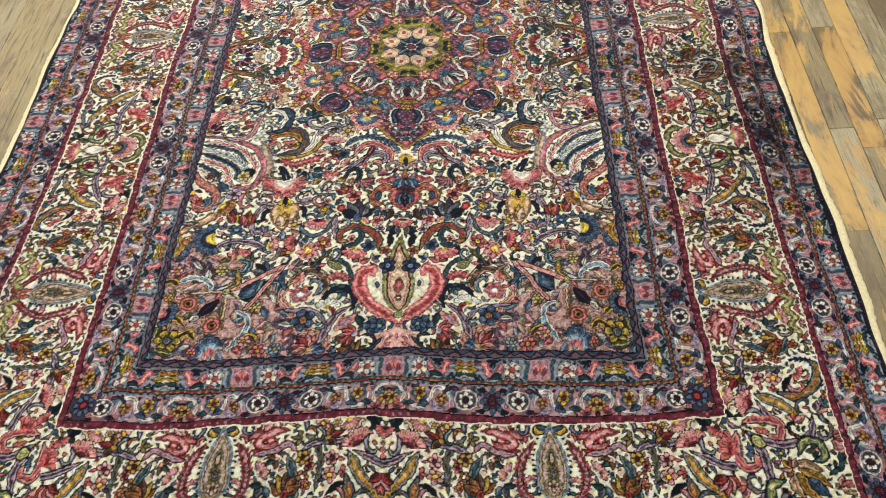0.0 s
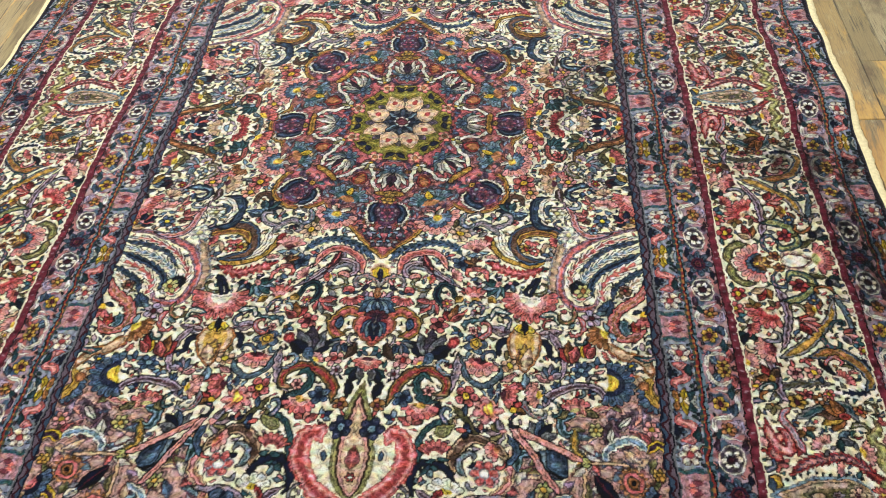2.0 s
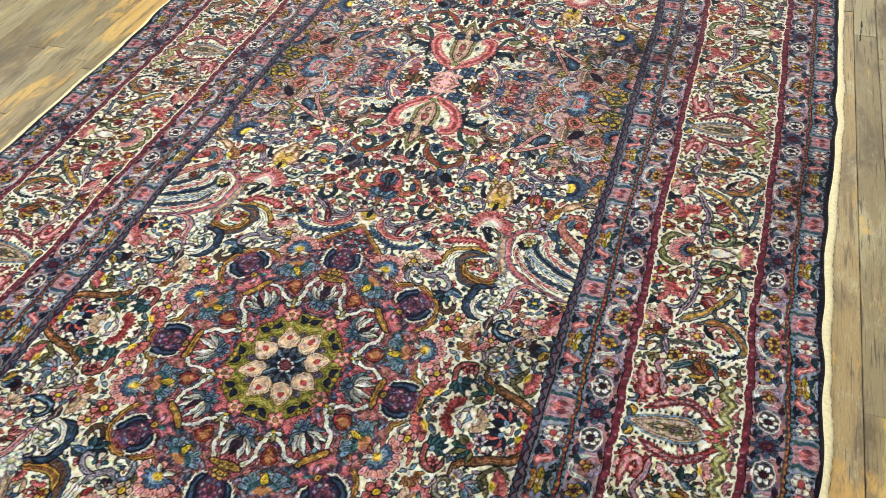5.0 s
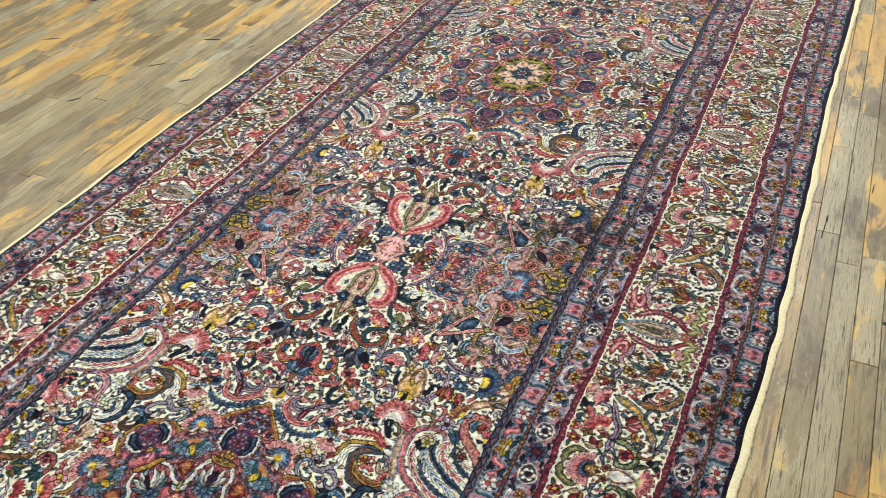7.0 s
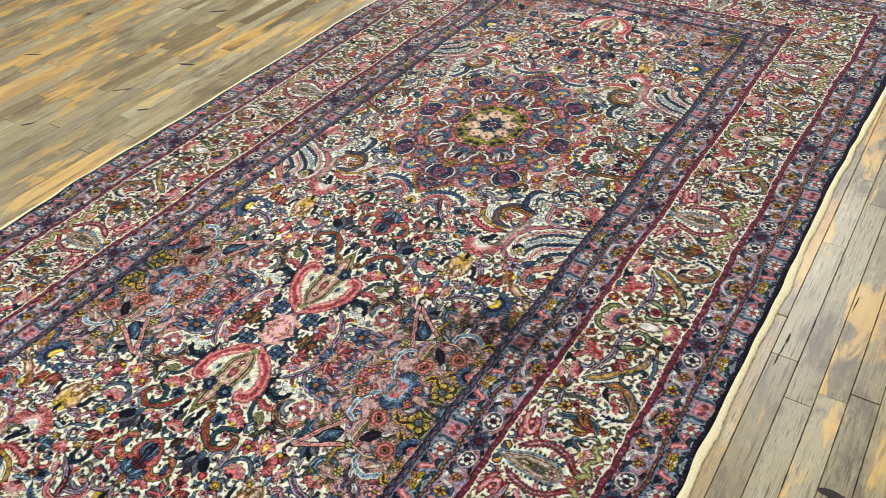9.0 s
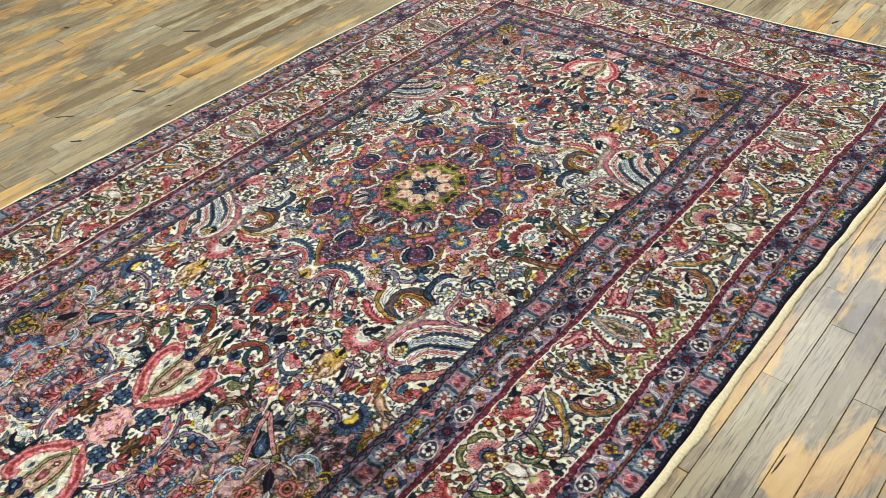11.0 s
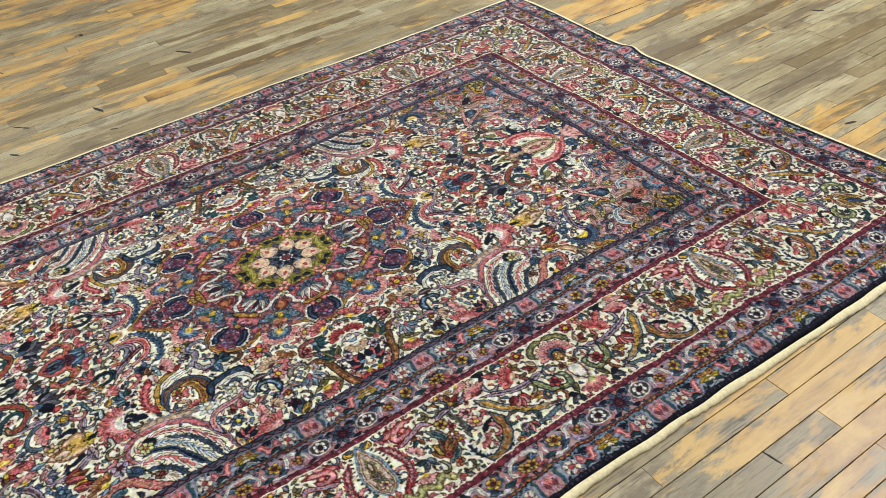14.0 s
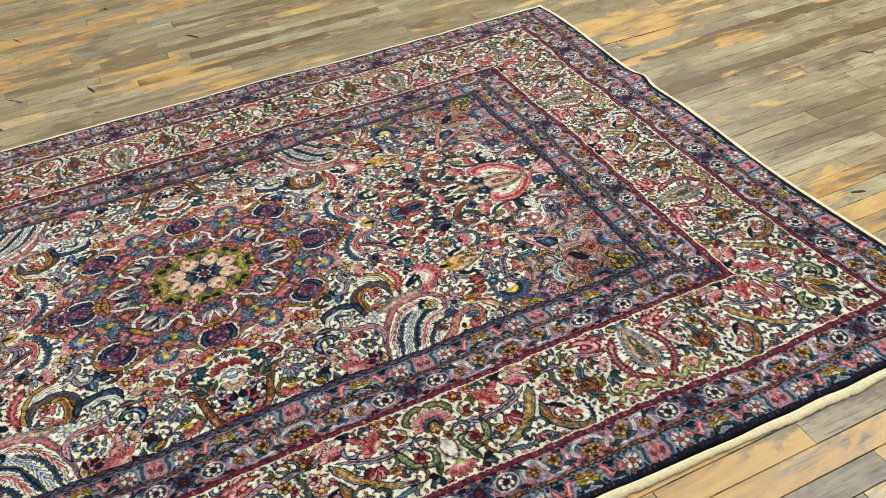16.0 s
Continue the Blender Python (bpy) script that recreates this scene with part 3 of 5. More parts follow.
def axis_motifs(c):
    """What stands on the line through the medallions."""
    # scrolls that spring from the pendant
    c.band([(0.017, 0.444), (0.051, 0.412), (0.098, 0.391), (0.146, 0.396), (0.172, 0.424)], 0.013, 0.011, (0, TEAL), (0.003, BLUE), (0.009, NAVY), teeth=13, amp=0.45)
    c.band([(0.037, 0.487), (0.05, 0.441), (0.087, 0.418), (0.125, 0.426), (0.145, 0.47)], 0.011, 0.008, (0, INK), (0.0030, PINK), (0.006, ROSE))
    c.band([(0.082, 0.488), (0.054, 0.481), (0.059, 0.455), (0.097, 0.452), (0.136, 0.489), (0.179, 0.519)], 0.0085, 0.006, (0, INK), (0.0030, LAV * 0.9), spine=WINE)
    c.leaf(0.092, 0.422, 0.060, 0.010, 62, 0.006, WINE, vein=ROSE)
    c.oval(0.074, 0.488, 0.015, 0.011, 0, (0, INK), (0.0024, PINK))
    c.oval(0, 0.484, 0.024, 0.030, 0, (0, PEACH), (0.005, AMBER), (0.007, YELLOW))
    c.oval(0, 0.484, 0.007, 0.017, 0, (0, NAVY))
    c.band([(0, 0.508), (0, 0.552)], 0.005, 0.008, (0, WINE), (0.002, AMBER))
    c.spray(0.020, 0.560, 0.040, -75, 3, 30, (PINK, MAUVE * 1.4, ROSE))
    # blue fan palmette with gold arms, like an anchor
    c.band([(0.016, 0.617), (0.031, 0.591), (0.059, 0.581), (0.083, 0.608), (0.073, 0.635), (0.052, 0.641)], 0.0125, 0.0115, (0, INK), (0.0030, GOLD * 0.8), (0.0052, AMBER), (0.0075, ROSE))
    c.oval(0.071, 0.611, 0.010, 0.017, 10, (0, INK), (0.0030, BLUE))
    c.spray(0, 0.550, 0.062, 90, 7, 72, (SKY, BLUE), line=NAVY)
    c.drop(0, 0.600, 0.085, 0.045, 90, 0, (0, INK), (0.002, AMBER), (0.006, ROSE), (0.020, RED))
    c.fan(0, 0.600, 0.028, -90, 80, 5, WINE, PLUM, ROSE)
    c.spray(0, 0.600, 0.056, 90, 5, 34, (BLUE, SKY * 0.7, NAVY), line=NAVY, bud=PLUM)
    c.fan(0, 0.690, 0.034, 90, 80, 7, ROSE, PINK, WINE)
    c.spray(0.016, 0.715, 0.042, 70, 3, 34, (TEAL, NAVY, GREY))
    c.leaf(0.030, 0.655, 0.05, 0.011, 65, 0.004, BROWN)
    # orange scroll arms
    c.band([(0.052, 0.792), (0.061, 0.755), (0.085, 0.726), (0.125, 0.713), (0.155, 0.729), (0.155, 0.756), (0.132, 0.764)], 0.012, 0.009, (0, INK), (0.0030, OLIVE), (0.005, AMBER), (0.008, RED))
    c.band([(0.149, 0.78), (0.115, 0.769), (0.101, 0.742), (0.116, 0.724), (0.131, 0.737)], 0.0095, 0.006, (0, INK), (0.0030, TEAL * 1.5))
    c.fan(0.114, 0.779, 0.040, 85, 70, 7, ROSE, PINK, GOLD)
    c.rosette(0.067, 0.698, 0.020, 5, PINK, RED)
    c.leaf(0.035, 0.742, 0.045, 0.010, 100, 0.004, NAVY)
    c.rosette(0.08, 0.776, 0.022, 5, BLUE, NAVY, line=NAVY)
    # the boteh within its heart
    c.lay(ALL, c.region([(-0.01, 1.0), (0.03, 0.985), (0.085, 0.93), (0.085, 0.86), (0.045, 0.83), (-0.01, 0.80)]), CREAM)
    c.band([(0.004, 1.010), (0.034, 0.980), (0.070, 0.948), (0.094, 0.902), (0.090, 0.862), (0.070, 0.852), (0.060, 0.868)], 0.0180, 0.0200,
           (0, RED * 0.6), (0.0018, ROSE * 1.1), (0.0062, PINK), (0.0098, ROSE), (0.0128, RED * 0.8), teeth=18, amp=0.14, shade=1)
    c.leaf(0.050, 0.905, 0.024, 0.0065, -80, 0, BLUE, line=NAVY)
    c.drop(0, 0.962, 0.235, 0.040, -90, 0, (0, OLIVE), (0.0026, LIME * 0.75), (0.0095, BROWN * 0.5), (0.0145, PINK * 0.8 + CREAM * 0.12), (0.021, PEACH))
    c.rosette(0, 0.935, 0.011, 6, RED, IVORY)
    c.spray(0, 0.920, 0.05, -90, 3, 8, (ROSE, RED * 0.7), line=BROWN)
    c.oval(0, 0.984, 0.014, 0.010, 0, (0, INK), (0.002, LIME))
    # the square that joins two botehs
    c.lay(ALL, c.region([(-0.01, 1.014), (0.012, 1.014), (0.050, 1.042), (0.054, FH + 0.01), (-0.01, FH + 0.01)]), PINK * 0.75 + CREAM * 0.15)
    for px, py, turn in ((0, 1.040, 90), (0.012, 1.046, 40), (0.022, 1.050, 75), (0.036, 1.052, 20), (0.012, 1.066, 10), (0.030, 1.070, 60), (0.044, 1.072, 110)):
        c.leaf(px, py, 0.017, 0.0045, turn, 0, (ROSE, BROWN, AMBER)[int(px * 500) % 3], line=WINE)
    for x, y, r, hue in ((0.057, 1.012, 0.029, BLUE), (0.029, 0.84, 0.025, NAVY * 2.2), (0.045, 1.012, 0.018, BLUE)):
        c.rosette(x, y, r, 5, hue, SKY, line=NAVY)
    c.band([(0.036, 1.046), (0.063, 1.074), (0.112, 1.095)], 0.006, 0.004, (0, INK), (0.0030, TEAL * 1.5))
    c.spray(0.103, 1.088, 0.052, -90, 5, 55, (BROWN, AMBER, OLIVE), bud=GOLD)
    c.leaf(0.098, 0.978, 0.040, 0.011, 105, 0.004, TEAL)


def plume(c):
    """The great striped feather that sweeps in from the border, and the hook beside it."""
    # broken ground and the lilac stalk at its foot
    c.band([(0.396, 0.375), (0.377, 0.425), (0.365, 0.48), (0.372, 0.544)], 0.016, 0.014, (0, DUSK), (0.0014, GREY * 1.5), (0.006, PEACH * 0.7), teeth=8, amp=0.3)
    c.band([(0.562, 0.346), (0.499, 0.359), (0.446, 0.383), (0.403, 0.417), (0.383, 0.466), (0.384, 0.518), (0.413, 0.548), (0.449, 0.546), (0.464, 0.516)], 0.0090, 0.0080, (0, WINE), (0.0020, MAUVE * 1.3), (0.0052, ROSE))
    c.band([(0.562, 0.364), (0.493, 0.384), (0.442, 0.415), (0.412, 0.451), (0.404, 0.491), (0.423, 0.526), (0.449, 0.517)], 0.0105, 0.010, (0, INK), (0.0027, IVORY), (0.0048, ROSE), teeth=15, amp=0.45)
    c.band([(0.563, 0.378), (0.504, 0.396), (0.454, 0.424), (0.423, 0.464)], 0.0095, 0.006, (0, INK), (0.0020, BLUE * 0.8), (0.006, DUSK), teeth=12, amp=0.45)
    c.band([(0.562, 0.392), (0.511, 0.415), (0.463, 0.44), (0.435, 0.47), (0.429, 0.503)], 0.0095, 0.011, (0, INK), (0.0027, IVORY), (0.0048, SKY), teeth=12, amp=0.5)
    c.band([(0.564, 0.411), (0.515, 0.435), (0.469, 0.462), (0.447, 0.492), (0.451, 0.522)], 0.0100, 0.0085, (0, INK), (0.0022, BLUE), (0.0055, NAVY), teeth=11, amp=0.3)
    c.band([(0.565, 0.43), (0.521, 0.452), (0.48, 0.483), (0.469, 0.516), (0.483, 0.544)], 0.0125, 0.0125, (0, INK), (0.0020, IVORY), (0.0058, ROSE), teeth=9, amp=0.45, shade=1)
    c.band([(0.566, 0.452), (0.525, 0.475), (0.498, 0.502), (0.49, 0.53)], 0.0095, 0.007, (0, INK), (0.0022, BLUE * 0.7), teeth=9, amp=0.4)
    c.band([(0.561, 0.47), (0.529, 0.495), (0.512, 0.529)], 0.0105, 0.010, (0, INK), (0.002, IVORY), (0.006, PEACH), teeth=6, amp=0.4, shade=1)
    c.rosette(0.517, 0.506, 0.016, 5, BROWN * 2.0, RED)
    c.spray(0.409, 0.486, 0.034, 60, 3, 40, (NAVY, BLUE))
    c.rosette(0.427, 0.507, 0.019, 6, LIME * 1.3, AMBER)
    c.leaf(0.464, 0.564, 0.046, 0.018, -60, 0.006, BLUE, vein=NAVY)
    # rose curl by the border
    c.band([(0.564, 0.481), (0.541, 0.523), (0.5, 0.557), (0.487, 0.589), (0.499, 0.614), (0.532, 0.615), (0.55, 0.595)], 0.0130, 0.0125, (0, INK), (0.0030, ROSE), (0.006, PINK), (0.0095, AMBER), teeth=15, amp=0.22)
    c.band([(0.511, 0.576), (0.508, 0.597), (0.52, 0.608)], 0.011, 0.008, (0, INK), (0.0030, SKY * 0.8), (0.006, TEAL * 2))
    c.leaf(0.533, 0.608, 0.034, 0.012, -100, 0, RED, vein=AMBER)
    c.band([(0.471, 0.63), (0.504, 0.659), (0.538, 0.671), (0.554, 0.709)], 0.0125, 0.0105, (0, BROWN), (0.0018, AMBER), (0.006, PEACH))
    c.fan(0.514, 0.696, 0.034, 100, 70, 5, PEACH, AMBER, ROSE)
    # the hook
    c.band([(0.395, 0.362), (0.351, 0.346), (0.309, 0.345), (0.285, 0.375), (0.284, 0.415), (0.311, 0.432), (0.35, 0.435)], 0.0150, 0.0110, (0, INK), (0.0028, BLUE), (0.0066, BROWN * 1.8))
    c.band([(0.387, 0.368), (0.339, 0.356), (0.303, 0.366), (0.292, 0.395)], 0.0105, 0.008, (0, INK), (0.0030, GOLD), (0.006, AMBER))
    c.rosette(0.308, 0.402, 0.016, 5, GOLD, RED)
    c.rosette(0.327, 0.408, 0.014, 5, ROSE, IVORY)
    c.band([(0.342, 0.42), (0.352, 0.391), (0.37, 0.4), (0.365, 0.419)], 0.006, 0.004, (0, INK), (0.0027, PEACH * 0.8))
    c.rosette(0.401, 0.362, 0.024, 6, IVORY, LIME, line=GREY)
    # white crescents and the red leaf below it
    c.band([(0.226, 0.342), (0.252, 0.359), (0.259, 0.399), (0.28, 0.429)], 0.0085, 0.007, (0, INK), (0.0022, IVORY), spine=NAVY, shade=1)
    c.band([(0.22, 0.368), (0.235, 0.396), (0.252, 0.428)], 0.009, 0.007, (0, BROWN), (0.0016, RED * 0.8))
    c.band([(0.236, 0.377), (0.244, 0.414), (0.269, 0.438), (0.314, 0.449), (0.35, 0.437)], 0.0062, 0.0062, (0, INK), (0.0027, GOLD * 0.9), shade=1)
    c.band([(0.223, 0.446), (0.266, 0.466), (0.303, 0.472), (0.342, 0.451)], 0.0165, 0.0140, (0, WINE), (0.0024, RED), (0.007, ROSE), teeth=9, amp=0.5)
    # the white spiral with its navy back
    c.band([(0.364, 0.244), (0.334, 0.265), (0.329, 0.308), (0.342, 0.338), (0.378, 0.342)], 0.0145, 0.0085, (0, INK), (0.0027, NAVY * 1.5), (0.006, BLUE * 0.8))
    c.band([(0.356, 0.328), (0.342, 0.295), (0.357, 0.257), (0.394, 0.25), (0.411, 0.28), (0.399, 0.32)], 0.0070, 0.0060, (0, INK), (0.0027, IVORY), shade=1)
    c.band([(0.37, 0.31), (0.357, 0.287), (0.372, 0.269)], 0.006, 0.005, (0, INK), (0.0022, BLUE))
    c.rosette(0.381, 0.297, 0.021, 6, IVORY * 0.95, LIME, line=OLIVE)
    c.band([(0.399, 0.262), (0.419, 0.302), (0.426, 0.346), (0.454, 0.367), (0.501, 0.358)], 0.0095, 0.0080, (0, INK), (0.0030, LAV), (0.005, PINK), spine=ROSE)
    c.leaf(0.393, 0.214, 0.050, 0.012, 85, 0.004, BROWN, vein=MAUVE)
    for x, y, r, n, hue in ((0.322, 0.233, 0.022, 6, PEACH * 0.6 + ROSE * 0.6), (0.484, 0.322, 0.020, 6, BLUE), (0.45, 0.321, 0.012, 5, BROWN * 2), (0.413, 0.194, 0.022, 6, PINK), (0.281, 0.327, 0.013, 5, ROSE)):
        c.rosette(x, y, r, n, hue, YELLOW if r > 0.018 else WINE)
    c.band([(0.27, 0.264), (0.276, 0.244), (0.296, 0.247), (0.305, 0.275)], 0.0085, 0.007, (0, INK), (0.0027, BROWN * 1.6))
    c.leaf(0.27, 0.307, 0.048, 0.014, -12, 0.003, BLUE, vein=SKY)
    c.spray(0.452, 0.306, 0.036, 200, 3, 50, (ROSE, PINK))
    c.spray(0.465, 0.268, 0.034, 250, 3, 45, (ROSE, PINK, GREY))
    c.fan(0.576, 0.253, 0.066, 140, 62, 9, ROSE, PINK, PEACH)
    c.leaf(0.567, 0.337, 0.060, 0.010, 182, 0, PEACH, vein=GOLD)
    c.spray(0.575, 0.224, 0.042, 190, 3, 45, (NAVY, GREY, TEAL))
    # brown scroll near the border
    c.band([(0.578, 0.012), (0.547, 0.058), (0.484, 0.077), (0.442, 0.096), (0.429, 0.129)], 0.0115, 0.0085, (0, INK), (0.0030, BROWN * 1.6), (0.005, AMBER))
    c.band([(0.554, 0.101), (0.524, 0.085), (0.496, 0.111), (0.519, 0.137)], 0.0070, 0.005, (0, INK), (0.0027, OLIVE * 1.5))
    c.band([(0.367, 0.057), (0.368, 0.11), (0.401, 0.122), (0.413, 0.081)], 0.0085, 0.006, (0, INK), (0.0030, BROWN * 1.5), (0.005, ROSE))
    c.spray(0.555, 0.198, 0.052, 205, 3, 30, (SKY * 0.8, BLUE, GOLD))
    c.fan(0.387, 0.188, 0.034, 265, 75, 7, ROSE, PINK, GOLD)
    c.spray(0.505, 0.196, 0.034, 20, 3, 40, (WINE, NAVY))


def palmettes(c):
    # lilac leaf and navy hook under the scrolls
    c.band([(0.081, 0.424), (0.099, 0.459), (0.125, 0.489), (0.156, 0.506)], 0.0100, 0.0075, (0, INK), (0.0030, LAV * 0.9), (0.006, MAUVE), spine=WINE)
    c.band([(0.049, 0.479), (0.07, 0.461), (0.103, 0.473)], 0.0065, 0.005, (0, INK), (0.0027, GREY * 1.5))
    c.oval(0.069, 0.485, 0.015, 0.011, 0, (0, INK), (0.0030, ROSE))
    c.band([(0.135, 0.566), (0.121, 0.533), (0.132, 0.507), (0.155, 0.519), (0.159, 0.554)], 0.0085, 0.006, (0, INK), (0.0030, TEAL * 1.6), (0.005, NAVY))
    c.oval(0.064, 0.527, 0.014, 0.012, 0, (0, INK), (0.0024, ROSE))
    c.band([(0.084, 0.558), (0.096, 0.532), (0.107, 0.505)], 0.010, 0.007, (0, INK), (0.0027, GREY * 1.4), teeth=7, amp=0.4)
    c.fan(0.2, 0.552, 0.046, -90, 38, 5, ROSE, PINK, GOLD)
    for s in (0.177, 0.538, 150), (0.224, 0.536, 30):
        c.leaf(s[0], s[1], 0.026, 0.010, s[2], 0, GOLD)
    c.rosette(0.172, 0.448, 0.022, 5, BLUE, NAVY, line=NAVY)
    c.spray(0.204, 0.447, 0.032, 200, 3, 45, (BROWN * 2, AMBER))
    c.rosette(0.131, 0.608, 0.022, 5, ROSE, WINE)
    c.spray(0.156, 0.599, 0.046, -80, 3, 40, (RED, AMBER, ROSE))
    c.spray(0.119, 0.686, 0.072, -90, 5, 52, (NAVY, GREY, DUSK, GREY), bud=BLUE)
    c.oval(0.163, 0.647, 0.012, 0.013, 0, (0, WINE), (0.0024, RED * 1.1))
    c.rosette(0.208, 0.644, 0.027, 5, BLUE, YELLOW, line=NAVY, inner=GOLD)
    c.fan(0.219, 0.673, 0.044, 90, 68, 5, PINK, ROSE, WINE)
    c.band([(0.176, 0.666), (0.191, 0.713), (0.224, 0.733), (0.255, 0.714), (0.263, 0.681)], 0.0075, 0.0055, (0, INK), (0.0030, SKY * 0.6))
    c.band([(0.174, 0.672), (0.173, 0.716), (0.162, 0.753), (0.138, 0.774)], 0.0095, 0.006, (0, INK), (0.0030, LAV), (0.005, MAUVE * 1.3))
    c.band([(0.183, 0.615), (0.187, 0.598), (0.222, 0.586), (0.256, 0.568), (0.274, 0.549)], 0.0080, 0.005, (0, INK), (0.0027, TEAL * 1.6), (0.005, SKY * 0.8), teeth=9, amp=0.4)
    # carnation over the gold palmette
    for k in (0, 1):
        c.stem(((0.338, 0.478), (0.326, 0.503), (0.318, 0.529)) if k else ((0.331, 0.479), (0.31, 0.511), (0.311, 0.529)), NAVY * 1.5)
    c.fan(0.318, 0.529, 0.062, 90, 106, 13, ROSE, PINK, IVORY)
    for s in (-1, 1):
        c.band([(0.308 + s * 0.030, 0.570), (0.308 + s * 0.062, 0.566), (0.308 + s * 0.070, 0.590)], 0.0075, 0.006, (0, INK), (0.0027, TEAL * 1.6), (0.005, IVORY))
        c.leaf(0.308 + s * 0.028, 0.610, 0.052, 0.0125, 90 - s * 100, 0.004 * s, LAV, vein=WINE)
        c.band([(0.308 + s * 0.036, 0.625), (0.308 + s * 0.050, 0.640), (0.308 + s * 0.052, 0.668)], 0.009, 0.005, (0, INK), (0.0027, NAVY * 1.5))
        c.leaf(0.308 + s * 0.020, 0.705, 0.034, 0.009, 90 - s * 60, 0, PINK)
    c.drop(0.308, 0.612, 0.108, 0.0375, 90, 0, (0, INK), (0.0018, AMBER), (0.007, PEACH), (0.016, GOLD))
    c.spray(0.308, 0.690, 0.058, -90, 3, 14, (AMBER, GOLD, PEACH), line=BROWN)
    c.fan(0.308, 0.588, 0.030, 90, 60, 3, YELLOW, YELLOW, NAVY)
    c.leaf(0.308, 0.584, 0.034, 0.008, 90, 0, NAVY)
    c.spray(0.308, 0.738, 0.040, -90, 3, 55, (ROSE, SKY, PINK))
    c.band([(0.356, 0.605), (0.378, 0.639), (0.385, 0.681), (0.374, 0.718)], 0.0080, 0.006, (0, INK), (0.0030, LAV), (0.005, MAUVE * 1.3))
    c.band([(0.34, 0.773), (0.36, 0.745), (0.401, 0.729), (0.447, 0.735), (0.462, 0.772)], 0.0105, 0.0075, (0, INK), (0.0030, LAV), (0.0055, MAUVE * 1.2), spine=WINE)
    c.fan(0.401, 0.788, 0.036, -90, 65, 5, ROSE, PINK, LIME)
    for s in (0.388, 0.781, 150), (0.419, 0.782, 30):
        c.leaf(s[0], s[1], 0.030, 0.009, s[2], 0, OLIVE * 1.6)
    c.fan(0.469, 0.719, 0.054, 10, 105, 11, BLUE, NAVY * 2, YELLOW)
    c.oval(0.535, 0.728, 0.011, 0.012, 0, (0, BROWN), (0.0014, AMBER))
    c.rosette(0.42, 0.69, 0.021, 6, BLUE, SKY, line=NAVY)
    c.spray(0.4, 0.677, 0.056, -95, 3, 24, (RED, AMBER, ROSE))
    c.spray(0.429, 0.668, 0.048, -75, 3, 20, (YELLOW, RED, ROSE))
    c.spray(0.33, 0.844, 0.052, -85, 5, 62, (NAVY, GREY, BLUE))
    c.rosette(0.236, 0.783, 0.031, 7, PINK, YELLOW, line=WINE, inner=ROSE)
    c.leaf(0.241, 0.761, 0.036, 0.007, 80, 0.004, YELLOW, line=AMBER)
    c.spray(0.284, 0.781, 0.040, -30, 3, 40, (BROWN * 1.5, RED, AMBER), bud=YELLOW)
    c.band([(0.171, 0.78), (0.2, 0.812), (0.226, 0.843)], 0.0070, 0.005, (0, INK), (0.0027, OLIVE))
    c.leaf(0.142, 0.843, 0.048, 0.015, -30, 0, LIME * 0.8, vein=OLIVE)
    c.leaf(0.128, 0.81, 0.045, 0.010, -60, 0.005, NAVY)
    # brown leaf and dark branch beside the boteh
    c.band([(0.179, 0.916), (0.181, 0.873), (0.211, 0.846), (0.251, 0.857), (0.273, 0.889)], 0.0125, 0.0095, (0, INK), (0.0030, PEACH * 0.7), (0.006, BROWN * 1.6))
    c.rosette(0.233, 0.911, 0.028, 6, ROSE, IVORY, line=GREY, inner=RED)
    c.band([(0.113, 0.964), (0.107, 0.922), (0.13, 0.899), (0.167, 0.909), (0.182, 0.948)], 0.0110, 0.0075, (0, INK), (0.0027, NAVY * 1.4), teeth=9, amp=0.35)
    c.band([(0.115, 0.905), (0.119, 0.859), (0.137, 0.825), (0.168, 0.813)], 0.0070, 0.0055, (0, INK), (0.0027, TEAL * 1.5))
    c.band([(0.177, 1.05), (0.162, 1.008), (0.142, 0.971), (0.117, 0.949)], 0.0095, 0.0070, (0, INK), (0.0030, LAV), (0.005, MAUVE * 1.2), spine=WINE)
    c.band([(0.16, 1.001), (0.192, 0.966), (0.236, 0.956), (0.273, 0.951)], 0.0070, 0.0050, (0, INK), (0.0027, LAV * 0.9))
    c.fan(0.167, 0.957, 0.034, -90, 80, 5, IVORY, IVORY, YELLOW)
    c.rosette(0.217, 0.984, 0.030, 5, BLUE, AMBER, line=NAVY)
    c.fan(0.135, 0.982, 0.038, 130, 65, 5, PINK, MAUVE * 1.4, ROSE)
    c.spray(0.199, 1.061, 0.048, -50, 5, 60, (ROSE, PINK, RED))
    c.rosette(0.087, 0.859, 0.020, 5, IVORY, ROSE, line=GREY)
    c.spray(0.102, 0.83, 0.040, -100, 3, 50, (ROSE, PINK))
    c.band([(0.275, 0.833), (0.287, 0.864), (0.272, 0.898)], 0.0080, 0.006, (0, INK), (0.0027, BLUE))
    c.fan(0.257, 0.863, 0.028, 160, 70, 5, PINK, ROSE, AMBER)
    # pale arrow
    arrow = [(0.282, 0.817), (0.401, 0.885), (0.359, 0.942)]
    c.lay(ALL, c.region(arrow), CREAM * 0.9)
    c.spray((arrow[1][0] + arrow[2][0]) / 2, (arrow[1][1] + arrow[2][1]) / 2, 0.085, 218, 5, 14, (BLUE, GREY, NAVY, SKY * 0.8))
    for k in (1, 2):
        c.band([arrow[0], ((arrow[0][0] + arrow[k][0]) / 2, (arrow[0][1] + arrow[k][1]) / 2), arrow[k]], 0.0072, 0.0072, (0, INK), (0.0030, PINK), tip=0.8, shade=1)


